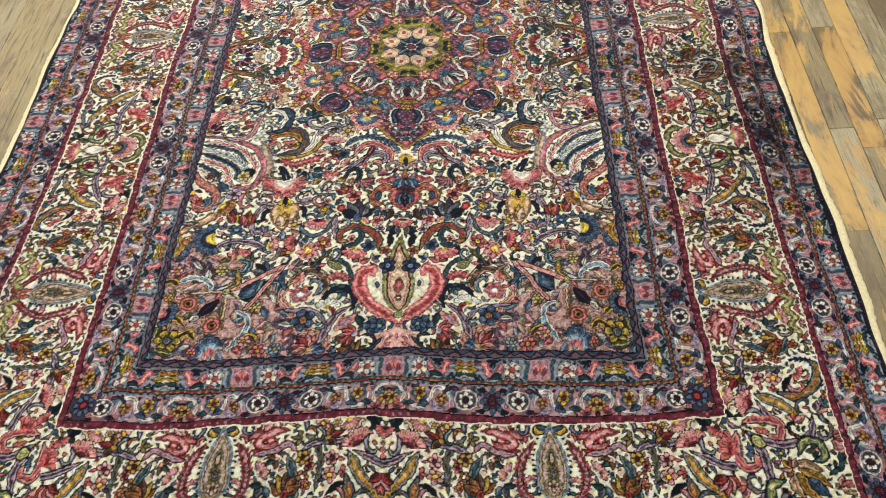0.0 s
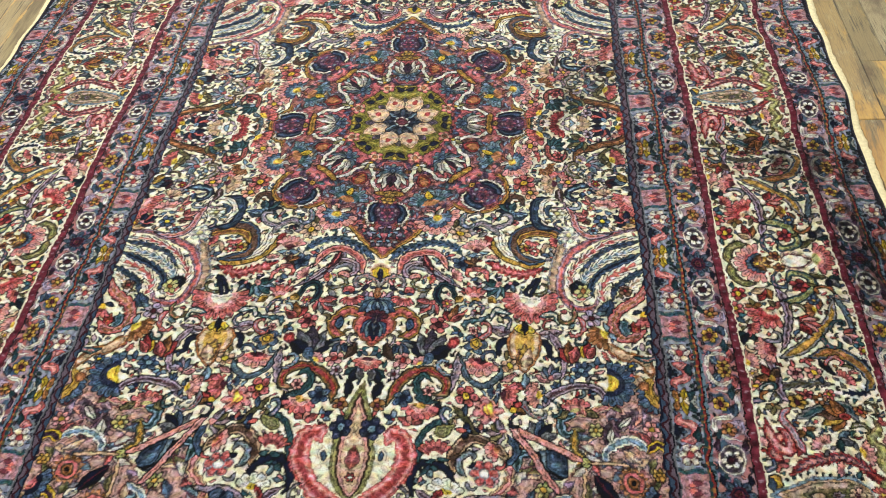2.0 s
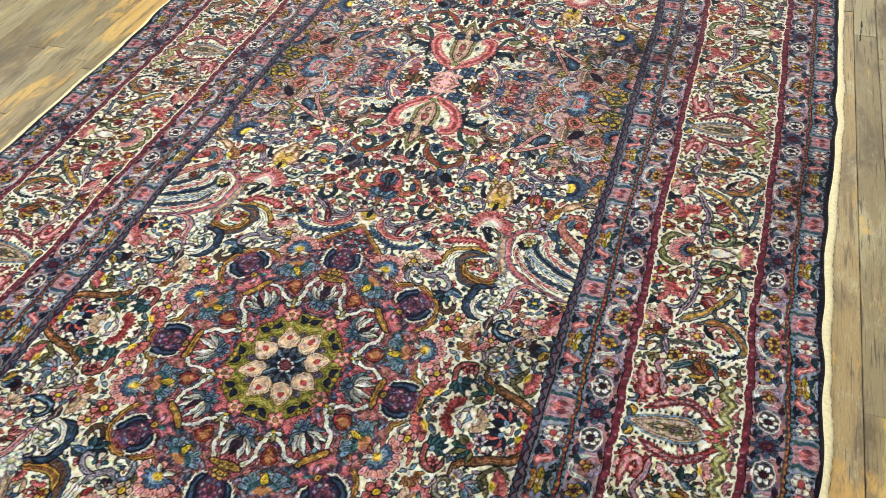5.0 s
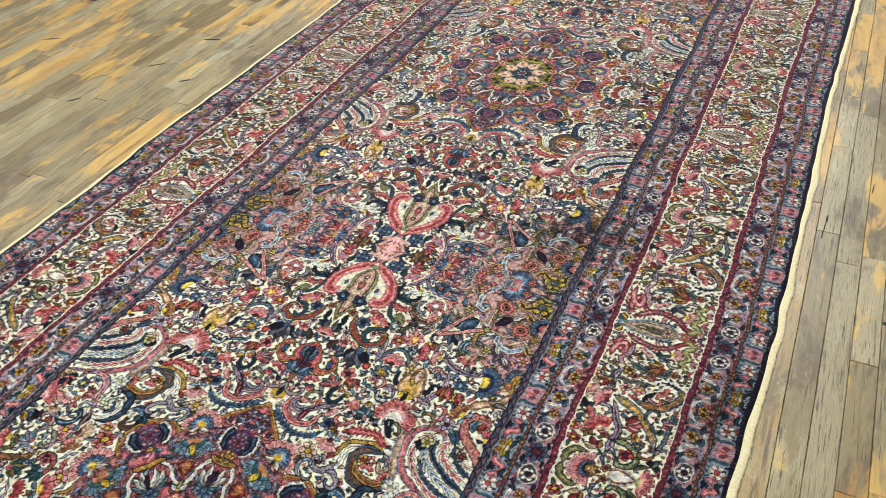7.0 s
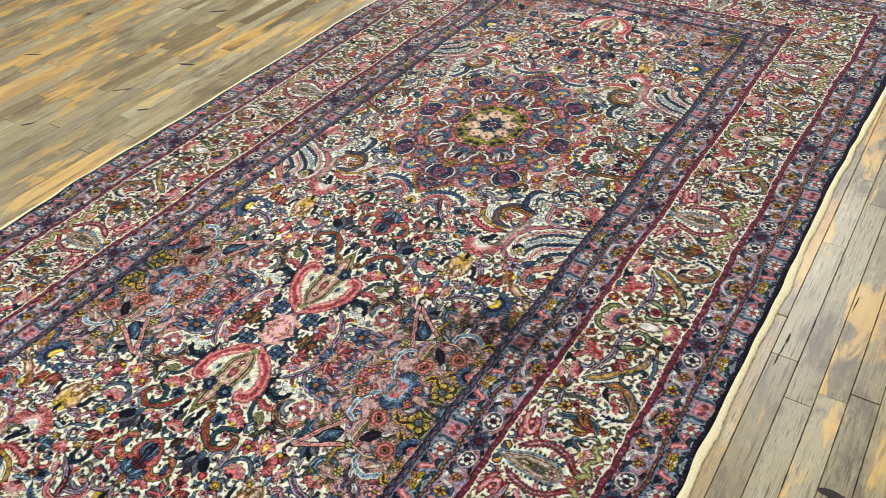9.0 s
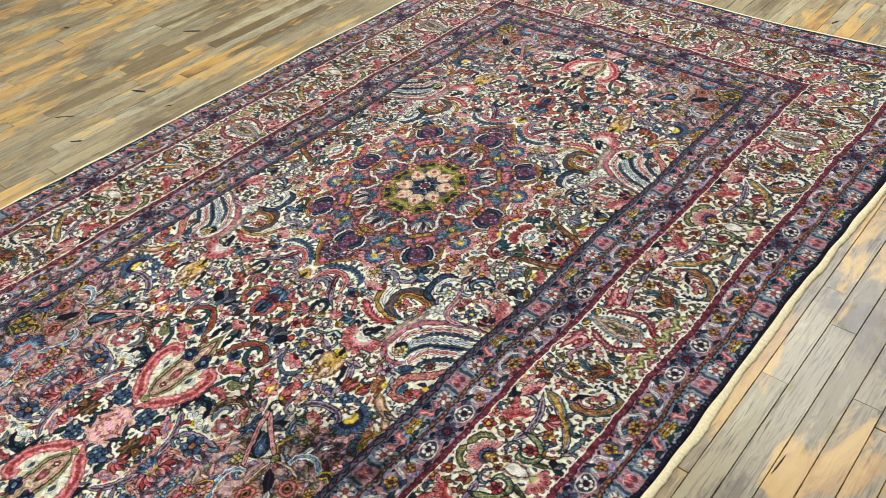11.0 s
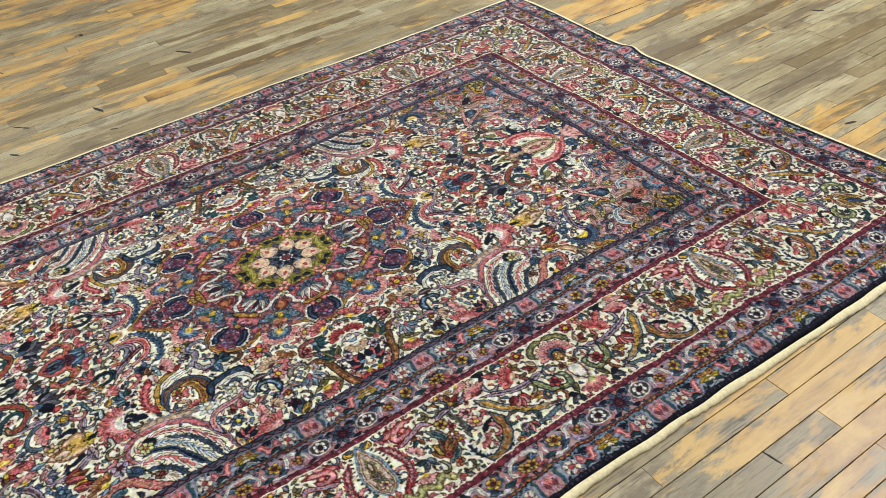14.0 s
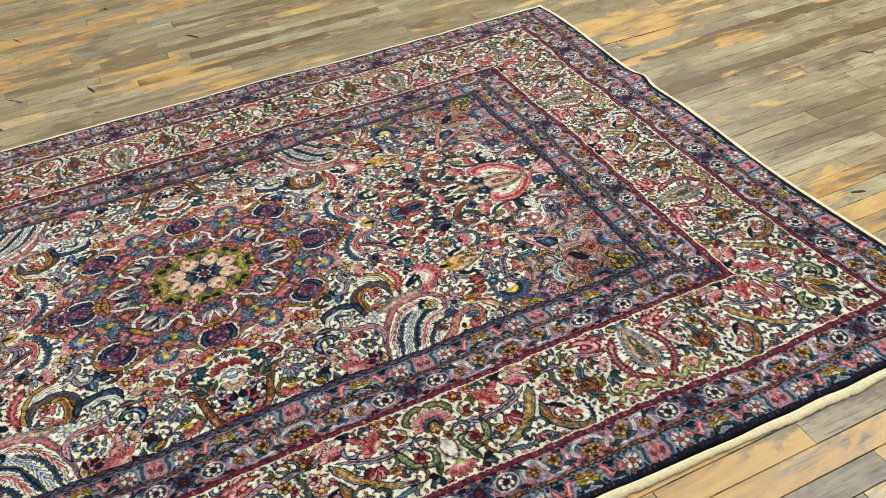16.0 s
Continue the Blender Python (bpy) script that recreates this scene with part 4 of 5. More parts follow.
def spandrel(c, rng):
    """The corner of the field: rose and lavender behind a serrated leaf."""
    edge = [(0.56, 0.715), (0.488, 0.722), (0.468, 0.765), (0.43, 0.785), (0.372, 0.790), (0.366, 0.825), (0.405, 0.868), (0.372, 0.90),
            (0.318, 0.858), (0.282, 0.872), (0.276, 0.925), (0.248, 0.955), (0.228, 1.005), (0.165, 1.03), (0.152, 1.09), (0.57, 1.09)]
    inside = c.region(edge)
    c.zone[inside] = 2
    c.lay(ALL, inside, PINK * 0.34 + PEACH * 0.22 + GREY * 0.28)
    for k in range(300):
        x, y = 0.15 + rng.random() * 0.42, 0.70 + rng.random() * 0.38
        if inside[min(c.ny - 1, int(y / FINE)), min(c.nx - 1, int(x / FINE))]:
            hue = (MAUVE * 1.3, SKY * 0.9, IVORY * 0.8, PINK * 0.9, BLUE * 1.2, ROSE, SKY * 0.7, OLIVE * 1.6, GREY * 1.5, PEACH)[int(rng.random() * 10)]
            a = rng.random() * 360
            keep, kept = c.col.copy(), c.taken.copy()
            c.leaf(x, y, 0.026 + rng.random() * 0.026, 0.0095, a, 0.006, hue, line=DUSK if k % 3 else WINE)
            c.col[~inside], c.taken[~inside] = keep[~inside], kept[~inside]
    for q in (edge[:6], edge[7:15]):
        c.ribbon(q, 0.011, 0.011, (0, BROWN), (0.18, PEACH), (0.5, RED * 0.8), (0.7, PINK), teeth=22, amp=0.3)
    for s, q in enumerate(([(0.40, 0.79), (0.372, 0.798), (0.380, 0.830), (0.402, 0.826)], [(0.290, 0.905), (0.290, 0.872), (0.325, 0.870), (0.330, 0.892)])):
        c.ribbon(q, 0.011, 0.008, (0, INK), (0.3, SKY), (0.65, TEAL))
    c.ribbon([(0.412, 0.892), (0.392, 0.862), (0.398, 0.822)], 0.013, 0.009, (0, INK), (0.2, OLIVE), (0.6, GOLD), teeth=6)
    c.ribbon([(0.412, 0.892), (0.378, 0.886), (0.335, 0.902)], 0.013, 0.009, (0, INK), (0.2, OLIVE), (0.6, GOLD), teeth=6)
    c.oval(0.412, 0.890, 0.012, 0.012, 0, (0, INK), (0.003, LIME))
    # burgundy almond flowers
    for x, y, a in ((0.517, 0.775, 130), (0.25, 1.02, 145), (0.47, 0.80, 100), (0.292, 0.985, 170)):
        c.leaf(x, y, 0.078, 0.017, a, 0, MAUVE * 0.7 + WINE * 0.4, line=PLUM, teeth=7)
        c.leaf(x + 0.018 * math.cos(radians(a)), y + 0.018 * math.sin(radians(a)), 0.046, 0.009, a, 0, IVORY, vein=NAVY)
    c.fan(0.556, 0.75, 0.040, 160, 70, 7, BLUE, SKY, GOLD)
    c.ribbon([(0.552, 0.71), (0.540, 0.742), (0.553, 0.775)], 0.010, 0.009, (0, INK), (0.3, GOLD))
    c.fan(0.20, 1.072, 0.04, -80, 75, 7, BLUE, SKY, GOLD)
    for px, py in ((0.435, 0.822), (0.335, 0.94)):
        c.rosette(px, py, 0.017, 6, LIME, GOLD)
    # cream feather arcs
    c.ribbon([(0.535, 0.865), (0.495, 0.842), (0.455, 0.862), (0.45, 0.89)], 0.013, 0.008, (0, INK), (0.15, IVORY), (0.5, SKY), teeth=9)
    c.ribbon([(0.385, 1.055), (0.352, 1.01), (0.352, 0.965), (0.385, 0.945)], 0.013, 0.008, (0, INK), (0.15, IVORY), (0.5, SKY), teeth=9)
    # scalloped spirals on their stems
    for x, y, q in ((0.497, 0.922, [(0.415, 0.893), (0.455, 0.888), (0.495, 0.892)]), (0.432, 0.985, [(0.412, 0.900), (0.408, 0.945), (0.412, 0.985)])):
        c.ribbon(q, 0.005, 0.005, (0, BROWN), (0.5, PEACH), teeth=10)
        for k, hue in ((0.031, BROWN), (0.028, AMBER), (0.022, BROWN), (0.0185, ROSE), (0.013, BROWN), (0.0095, AMBER), (0.005, INK)):
            c.rosette(x, y, k, 14, hue, hue, line=hue) if k > 0.025 else c.oval(x, y, k, k, 0, (0, hue))
    c.leaf(0.425, 0.912, 0.075, 0.014, 48, 0, NAVY, vein=WINE)
    c.leaf(0.465, 0.952, 0.034, 0.010, 48, 0, IVORY, vein=BLUE)
    for x, y in ((0.498, 0.985), (0.462, 1.022), (0.318, 1.035), (0.528, 0.868)):
        c.ribbon([(x, y), (x + 0.018, y - 0.018), (x + 0.036, y - 0.008), (x + 0.034, y + 0.012)], 0.011, 0.007, (0, INK), (0.2, YELLOW * 0.85), (0.6, PLUM))
    c.rosette(0.522, 1.028, 0.032, 6, YELLOW * 0.75, GREY, inner=OLIVE)
    c.leaf(0.505, 1.062, 0.05, 0.012, -10, 0, OLIVE, vein=LIME)
    c.leaf(0.548, 0.985, 0.04, 0.012, 80, 0, OLIVE, vein=LIME)
    c.fan(0.42, 1.065, 0.05, -60, 75, 7, BLUE, SKY, ROSE)
    c.fan(0.553, 0.952, 0.04, 160, 75, 7, BLUE, NAVY, ROSE)
    for px, py, k, hue in ((0.345, 1.03, 0.018, PINK), (0.31, 1.06, 0.02, ROSE), (0.27, 1.055, 0.016, SKY), (0.54, 0.82, 0.018, PINK), (0.545, 0.905, 0.014, GOLD), (0.465, 1.055, 0.014, ROSE)):
        c.rosette(px, py, k, 6, hue, GOLD)


thread = random.Random(11)
spandrel(field, thread)
plume(field)
palmettes(field)
axis_motifs(field)
medallion(field)
field.fill(thread, 3000, 0.030, 0.0190, BLOOMS, GREENS, 0.48)
field.fill(thread, 8000, 0.0190, 0.0105, BLOOMS, GREENS, 0.52)
field.fill(thread, 16000, 0.0105, 0.0046, BLOOMS, GREENS, 0.66)
field.finish(1)


# ---- the main border: from a flower to a boteh ----
BW, BL = 0.216, 0.50


def border_drawing():
    c = Cloth(BW, BL, CREAM)
    rng = random.Random(5)
    y = BL
    # boteh across the band at the far end, between its wine feathers
    c.band([(0.037, 0.464), (0.074, 0.44), (0.115, 0.432), (0.15, 0.448), (0.175, 0.483)], 0.0145, 0.0110, (0, WINE), (0.0022, RED), (0.0062, DUSK), (0.0090, PINK * 0.7), teeth=17, amp=0.36, shade=1)
    c.band([(0.150, y - 0.045), (0.186, y - 0.020), (0.190, y)], 0.007, 0.006, (0, WINE), (0.0024, RED))
    c.band([(0.032, 0.445), (0.02, 0.42), (0.036, 0.393), (0.061, 0.409), (0.055, 0.433)], 0.0105, 0.0080, (0, WINE), (0.0024, RED), (0.0060, PINK))
    c.oval(0.012, y - 0.022, 0.012, 0.015, 0, (0, INK), (0.0030, GOLD), (0.007, YELLOW))
    c.leaf(0.004, y - 0.030, 0.030, 0.007, 75, 0, BLUE)
    c.drop(0.142, y, 0.158, 0.036, 180, 0, (0, GREY), (0.0016, SKY * 0.85), (0.0065, INK), (0.0080, PEACH * 0.8), (0.0120, BROWN), (0.0138, PEACH * 0.6 + GREY * 0.4), (0.0230, OLIVE * 1.2))
    c.rosette(0.128, y, 0.015, 6, PEACH, WINE)
    c.rosette(0.100, y, 0.010, 6, MAUVE * 1.6, WINE)
    c.leaf(0.084, y, 0.030, 0.007, 180, 0, PEACH)
    for k in range(11):
        c.leaf(0.030 + k * 0.0115, y - 0.026 - 0.016 * math.sin((k + 1) / 12 * 3.14) ** 0.8, 0.009, 0.0032, 90 + k * 4, 0, TEAL if k % 2 else NAVY)
    # a wavy lime ribbon beside the outer stripe
    c.band([(0.188, y), (0.180, y - 0.018), (0.196, y - 0.036), (0.180, y - 0.060), (0.194, y - 0.082), (0.180, y - 0.104), (0.196, y - 0.126), (0.190, y - 0.145)], 0.0125, 0.0090,
           (0, BROWN), (0.0026, OLIVE * 2.0), (0.0066, LIME), teeth=9, amp=0.3)
    for k in range(4):
        c.band([(0.214, y - 0.012 - k * 0.04), (0.204, y - 0.018 - k * 0.04), (0.208, y - 0.034 - k * 0.04)], 0.0058, 0.004, (0, WINE), (0.0024, (PINK, ROSE)[k % 2]))
    # gold palmette under a grey leaf, next to a navy comma with scales
    c.band([(0.141, 0.308), (0.19, 0.305), (0.211, 0.269), (0.203, 0.224)], 0.0125, 0.0110, (0, IVORY), (0.0045, NAVY * 1.5), teeth=13, amp=0.45, shade=1)
    c.band([(0.114, 0.229), (0.158, 0.222), (0.193, 0.243), (0.211, 0.281), (0.194, 0.304)], 0.0145, 0.0080, (0, INK), (0.0030, BLUE), (0.0055, GOLD * 0.8), (0.0090, AMBER))
    c.leaf(0.126, 0.232, 0.050, 0.008, 55, 0.004, NAVY)
    c.band([(0.027, 0.324), (0.062, 0.292), (0.106, 0.288), (0.143, 0.292)], 0.0100, 0.0080, (0, INK), (0.0027, GREY), (0.005, OLIVE), teeth=10, amp=0.4)
    c.band([(0.065, 0.358), (0.106, 0.339), (0.151, 0.334), (0.165, 0.368)], 0.0100, 0.0080, (0, INK), (0.0027, GREY * 1.3), (0.0055, TEAL * 1.6))
    c.spray(0.146, 0.354, 0.050, 185, 5, 55, (AMBER, GOLD, BROWN * 2, AMBER), bud=RED)
    c.rosette(0.074, 0.325, 0.017, 5, GOLD, WINE)
    c.rosette(0.111, 0.32, 0.014, 5, AMBER, IVORY)
    # long grey and gold leaf, with roses about its foot
    c.band([(0.066, 0.23), (0.113, 0.203), (0.161, 0.156), (0.187, 0.1)], 0.0135, 0.0085, (0, INK), (0.0030, GREY * 1.4), (0.0058, GOLD))
    c.band([(0.191, 0.092), (0.202, 0.144), (0.203, 0.193)], 0.0060, 0.005, (0, INK), (0.0027, SKY * 0.7))
    c.band([(0.089, 0.065), (0.098, 0.105), (0.092, 0.156), (0.065, 0.218)], 0.0095, 0.0070, (0, INK), (0.0030, LAV), (0.0048, MAUVE * 1.2), spine=WINE)
    c.band([(0.03, 0.203), (0.045, 0.248), (0.047, 0.295), (0.061, 0.329)], 0.0085, 0.0065, (0, INK), (0.0030, LAV), (0.0046, MAUVE * 1.2), spine=WINE)
    c.fan(0.068, 0.114, 0.050, 130, 62, 7, ROSE, RED, PEACH)
    c.fan(0.058, 0.206, 0.040, 160, 70, 7, PINK, ROSE, WINE)
    c.spray(0.111, 0.154, 0.044, 10, 5, 48, (RED, PINK, ROSE, PINK))
    c.spray(0.161, 0.095, 0.034, 150, 3, 45, (AMBER, RED))
    c.spray(0.037, 0.275, 0.038, 250, 3, 60, (AMBER, RED, BROWN * 2), bud=GOLD)
    c.spray(0.185, 0.182, 0.034, 20, 3, 50, (ROSE, PINK, MAUVE * 1.4))
    c.spray(0.013, 0.166, 0.034, 110, 3, 50, (TEAL, NAVY))
    # red curl at the inner stripe
    c.band([(0.016, 0.358), (0.02, 0.401), (0.041, 0.423), (0.048, 0.395), (0.032, 0.377)], 0.0110, 0.0075, (0, WINE), (0.0024, RED), (0.0058, PINK))
    c.band([(0.066, 0.429), (0.058, 0.389), (0.043, 0.357), (0.062, 0.336)], 0.0080, 0.0060, (0, INK), (0.0027, ROSE), (0.0045, LAV))
    c.rosette(0.174, 0.346, 0.014, 5, AMBER, RED)
    c.spray(0.126, 0.397, 0.034, 30, 3, 60, (SKY * 0.7, GREY, TEAL))
    # half rosette, white drop and carnation on the axis
    c.band([(0.012, 0.0), (0.014, 0.026), (0.030, 0.046), (0.054, 0.050)], 0.0095, 0.0080, (0, INK), (0.0030, OLIVE * 1.3), (0.0055, LIME * 0.8))
    c.fan(0.070, 0.0, 0.050, 180, 100, 11, PINK, ROSE, BLUE)
    c.fan(0.070, 0.0, 0.026, 180, 110, 9, BLUE, NAVY, GOLD)
    c.spray(0.068, 0.0, 0.032, 0, 5, 62, (AMBER, GOLD), line=BROWN, bud=YELLOW)
    c.band([(0.092, 0.098), (0.12, 0.096), (0.149, 0.079), (0.157, 0.044), (0.126, 0.031), (0.114, 0.056)], 0.0095, 0.0075, (0, INK), (0.0030, TEAL * 1.6), (0.0055, LIME))
    c.drop(0.120, 0.0, 0.070, 0.026, 0, 0, (0, GREY), (0.0016, PEACH * 1.1 + 0.1), (0.0065, WINE), (0.0105, IVORY))
    c.fan(0.172, 0.0, 0.044, 0, 75, 7, ROSE, PINK, LIME)
    c.spray(0.070, 0.062, 0.040, 120, 3, 40, (AMBER, RED, PEACH))
    c.spray(0.192, 0.048, 0.036, 60, 3, 50, (TEAL, GREY, NAVY))
    c.leaf(0.158, 0.030, 0.040, 0.008, 25, 0.004, OLIVE)
    c.rosette(0.150, 0.100, 0.014, 5, BLUE, GOLD, line=NAVY)
    c.fill(rng, 2600, 0.020, 0.0105, (ROSE, RED, PINK, AMBER, PEACH, ROSE, PINK), (TEAL * 2, OLIVE * 1.5, BLUE, GREY, AMBER, ROSE), 0.54)
    c.fill(rng, 4500, 0.0105, 0.0050, (ROSE, RED, PINK, AMBER, BROWN), (TEAL * 2, BLUE, GREY, ROSE), 0.64)
    c.finish(2)
    return c


def corner_drawing():
    """The square at a corner of the main border: a gold palmette on the diagonal between lilac scrolls."""
    c = Cloth(BW, BW, CREAM)
    rng = random.Random(8)
    for s in (1, -1):
        def at(u, w):
            return (u - s * w) * 0.7071, (u + s * w) * 0.7071
        c.band([at(0.03, 0.012), at(0.05, 0.045), at(0.085, 0.060), at(0.10, 0.035), at(0.08, 0.025)], 0.0120, 0.0085, (0, INK), (0.0030, PINK), (0.006, ROSE))
        c.band([at(0.045, 0.0), at(0.09, 0.012), at(0.125, 0.042), at(0.145, 0.085), at(0.13, 0.12)], 0.0095, 0.0070, (0, INK), (0.0030, LAV), (0.005, MAUVE * 1.2), spine=WINE)
        c.band([at(0.150, 0.030), at(0.140, 0.060), at(0.165, 0.080), at(0.190, 0.062), at(0.178, 0.040)], 0.0110, 0.0080, (0, INK), (0.0030, TEAL * 1.6), (0.0055, LIME))
        c.band([at(0.205, 0.095), at(0.225, 0.065), at(0.215, 0.035)], 0.0065, 0.005, (0, INK), (0.0027, TEAL * 1.5))
        c.spray(*at(0.185, 0.105), 0.040, 45 + s * 30, 5, 55, (ROSE, PINK, AMBER))
        c.spray(*at(0.105, 0.085), 0.040, 45 + s * 110, 3, 50, (PINK, ROSE))
        c.spray(*at(0.245, 0.030), 0.036, 45 + s * 60, 3, 50, (PINK, ROSE, PEACH))
        c.leaf(*at(0.150, 0.008), 0.062, 0.013, 45 + s * 24, 0.006 * s, PEACH, vein=AMBER)
        c.leaf(*at(0.160, 0.004), 0.078, 0.012, 45 + s * 10, 0.004 * s, GOLD, vein=AMBER)
    c.leaf(0.128, 0.128, 0.062, 0.012, 45, 0, BLUE, vein=NAVY)
    c.rosette(0.192, 0.192, 0.020, 6, WINE * 1.6, ROSE)
    c.spray(0.108, 0.108, 0.030, 225, 5, 80, (AMBER, PINK, GOLD))
    c.oval(0.052, 0.052, 0.018, 0.013, 45, (0, INK), (0.0030, LIME))
    c.fill(rng, 1500, 0.020, 0.0105, (ROSE, RED, PINK, AMBER, BLUE), (TEAL, OLIVE, NAVY, GREY), 0.64)
    c.fill(rng, 2200, 0.0105, 0.0050, (ROSE, RED, PINK, AMBER), (TEAL, NAVY, GREY), 0.80)
    c.finish(3)
    return c


# ---- the two guard bands ----
LW, LL = 0.060, 0.25


def lavender_drawing():
    """Half a repeat of the broad guard: from its blue flower between two ringed rosettes to the scrolls."""
    c = Cloth(LW, LL, LAV * 0.5 + PINK * 0.30)
    c.out = 0.0017
    rng = random.Random(3)
    m = LW / 2
    for k in range(70):
        c.oval(rng.random() * LW, rng.random() * LL, 0.012, 0.007, rng.random() * 180, (0, (LAV * 0.8, MAUVE, PINK * 0.65, ROSE * 0.6 + LAV * 0.2, BLUE)[k % 5]))
    c.taken[:] = False
    c.oval(m, 0.062, 0.0235, 0.029, 0, (0, DUSK), (0.0012, IVORY * 0.88), (0.0044, LAV * 0.5), (0.0058, DUSK))
    c.rosette(m, 0.062, 0.0185, 6, IVORY * 0.9, WINE, line=INK, inner=PLUM)
    c.rosette(m, 0.0, 0.030, 8, BLUE * 0.75, WINE * 1.5, line=NAVY, inner=WINE)
    for s in (0.007, 0.053):
        c.leaf(s, 0.016, 0.024, 0.006, 90, 0, NAVY)
        c.leaf(s, 0.078, 0.026, 0.006, 90, 0, PLUM)
    c.band([(0.048, 0.098), (0.014, 0.108), (0.008, 0.138), (0.034, 0.146), (0.052, 0.166), (0.046, 0.194), (0.018, 0.202)], 0.0048, 0.0042, (0, DUSK), (0.0012, IVORY * 0.88), shade=1)
    c.band([(0.054, 0.112), (0.052, 0.134), (0.032, 0.134)], 0.0044, 0.0036, (0, DUSK), (0.0013, LAV), shade=1)
    c.rosette(0.032, 0.120, 0.015, 5, AMBER, GOLD)
    c.rosette(0.022, 0.172, 0.017, 5, YELLOW * 0.75, WINE, inner=AMBER)
    c.leaf(0.042, 0.148, 0.030, 0.009, 70, 0.003, BLUE)
    c.leaf(0.012, 0.205, 0.045, 0.010, 60, 0.006, BLUE, vein=SKY)
    c.leaf(0.052, 0.205, 0.040, 0.009, 110, -0.006, ROSE)
    c.rosette(0.036, 0.242, 0.015, 6, GOLD, WINE)
    c.band([(0.006, 0.25), (0.010, 0.226), (0.030, 0.212), (0.05, 0.224)], 0.0046, 0.004, (0, DUSK), (0.0012, IVORY * 0.88), shade=1)
    c.leaf(0.045, 0.182, 0.03, 0.007, 80, 0.003, TEAL)
    c.leaf(0.010, 0.098, 0.026, 0.006, 60, 0.003, TEAL)
    c.fill(rng, 420, 0.011, 0.0050, (ROSE, PINK, SKY * 0.8, PINK, BLUE, GOLD, WINE), (TEAL, NAVY, DUSK, PLUM), 0.7)
    c.finish(4)
    return c


SW, SL = 0.050, 0.165


def narrow_drawing():
    """Half a repeat of the narrow guard: rose tile, star flower, curling leaf, lily."""
    c = Cloth(SW, SL, SKY * 0.55 + LAV * 0.32)
    c.out = 0.0017
    rng = random.Random(4)
    m = SW / 2
    c.lay(ALL, np.repeat((np.arange(c.ny)[:, None] * FINE < 0.026), c.nx, 1), PINK * 0.42 + MAUVE * 0.4)
    c.leaf(0.012, 0.004, 0.026, 0.007, 10, 0, ROSE, line=WINE)
    c.leaf(0.040, 0.008, 0.024, 0.006, 170, 0, WINE * 1.5, line=WINE)
    c.band([(0.002, 0.034), (0.010, 0.027), (0.030, 0.030), (0.046, 0.028)], 0.0034, 0.0042, (0, DUSK), (0.0012, TEAL * 2), tip=0.6)
    c.rosette(m, 0.060, 0.022, 6, IVORY * 0.75 + PEACH * 0.25, RED, line=WINE)
    c.band([(0.010, 0.085), (0.032, 0.092), (0.036, 0.112), (0.012, 0.122), (0.012, 0.138)], 0.0095, 0.0070, (0, WINE), (0.0016, ROSE), (0.005, PINK))
    c.leaf(0.038, 0.084, 0.03, 0.008, 80, 0.002, TEAL)
    c.leaf(0.006, 0.090, 0.03, 0.007, 90, 0.002, NAVY)
    c.spray(m, 0.168, 0.036, -90, 5, 55, (YELLOW, IVORY * 0.9, YELLOW * 0.8))
    c.leaf(0.008, 0.140, 0.028, 0.007, 70, 0.003, AMBER)
    c.leaf(0.044, 0.140, 0.028, 0.007, 110, 0.003, TEAL)
    c.fill(rng, 420, 0.010, 0.0046, (ROSE, PINK, BLUE, PINK, AMBER), (TEAL, NAVY, DUSK, SKY * 0.7), 0.75)
    c.finish(5)
    return c


def square_drawing():
    c = Cloth(LW, LW, DUSK)
    c.rosette(LW / 2, LW / 2, 0.027, 8, BLUE, RED, line=NAVY, inner=WINE)
    for px, py in ((0.007, 0.007), (0.053, 0.007), (0.007, 0.053), (0.053, 0.053)):
        c.rosette(px, py, 0.009, 5, PINK, GOLD)
    return c


square = square_drawing()
border, corner = border_drawing(), corner_drawing()
lavender, narrow = lavender_drawing(), narrow_drawing()


# ---- the rug ----
KNOT = 0.0029
HALF_X, END_S, END_N = 1.086, -2.722, 2.942
FIELD_X, FIELD_S, FIELD_N = 0.550, -2.130, 2.352
DARK = rgb(0.020, 0.019, 0.034)


def drift(x, y, size, amount, seed):
    """A smooth, slow wander of about that amount over lengths of about that size."""
    rng = np.random.default_rng(seed)
    out = np.zeros(np.shape(x))
    for k in range(7):
        a, f, p = rng.random() * 6.283, (0.6 + rng.random()) * 6.283 / size, rng.random() * 6.283
        out += np.sin((x * math.cos(a) + y * math.sin(a)) * f + p)
    return out * amount / 1.9


def pick(c, x, y):
    i = np.clip((x / FINE).astype(np.int32), 0, c.nx - 1)
    j = np.clip((y / FINE).astype(np.int32), 0, c.ny - 1)
    return j, i


def fold(p):
    """Distance from p to the nearest whole number."""
    return np.abs(p - np.round(p))


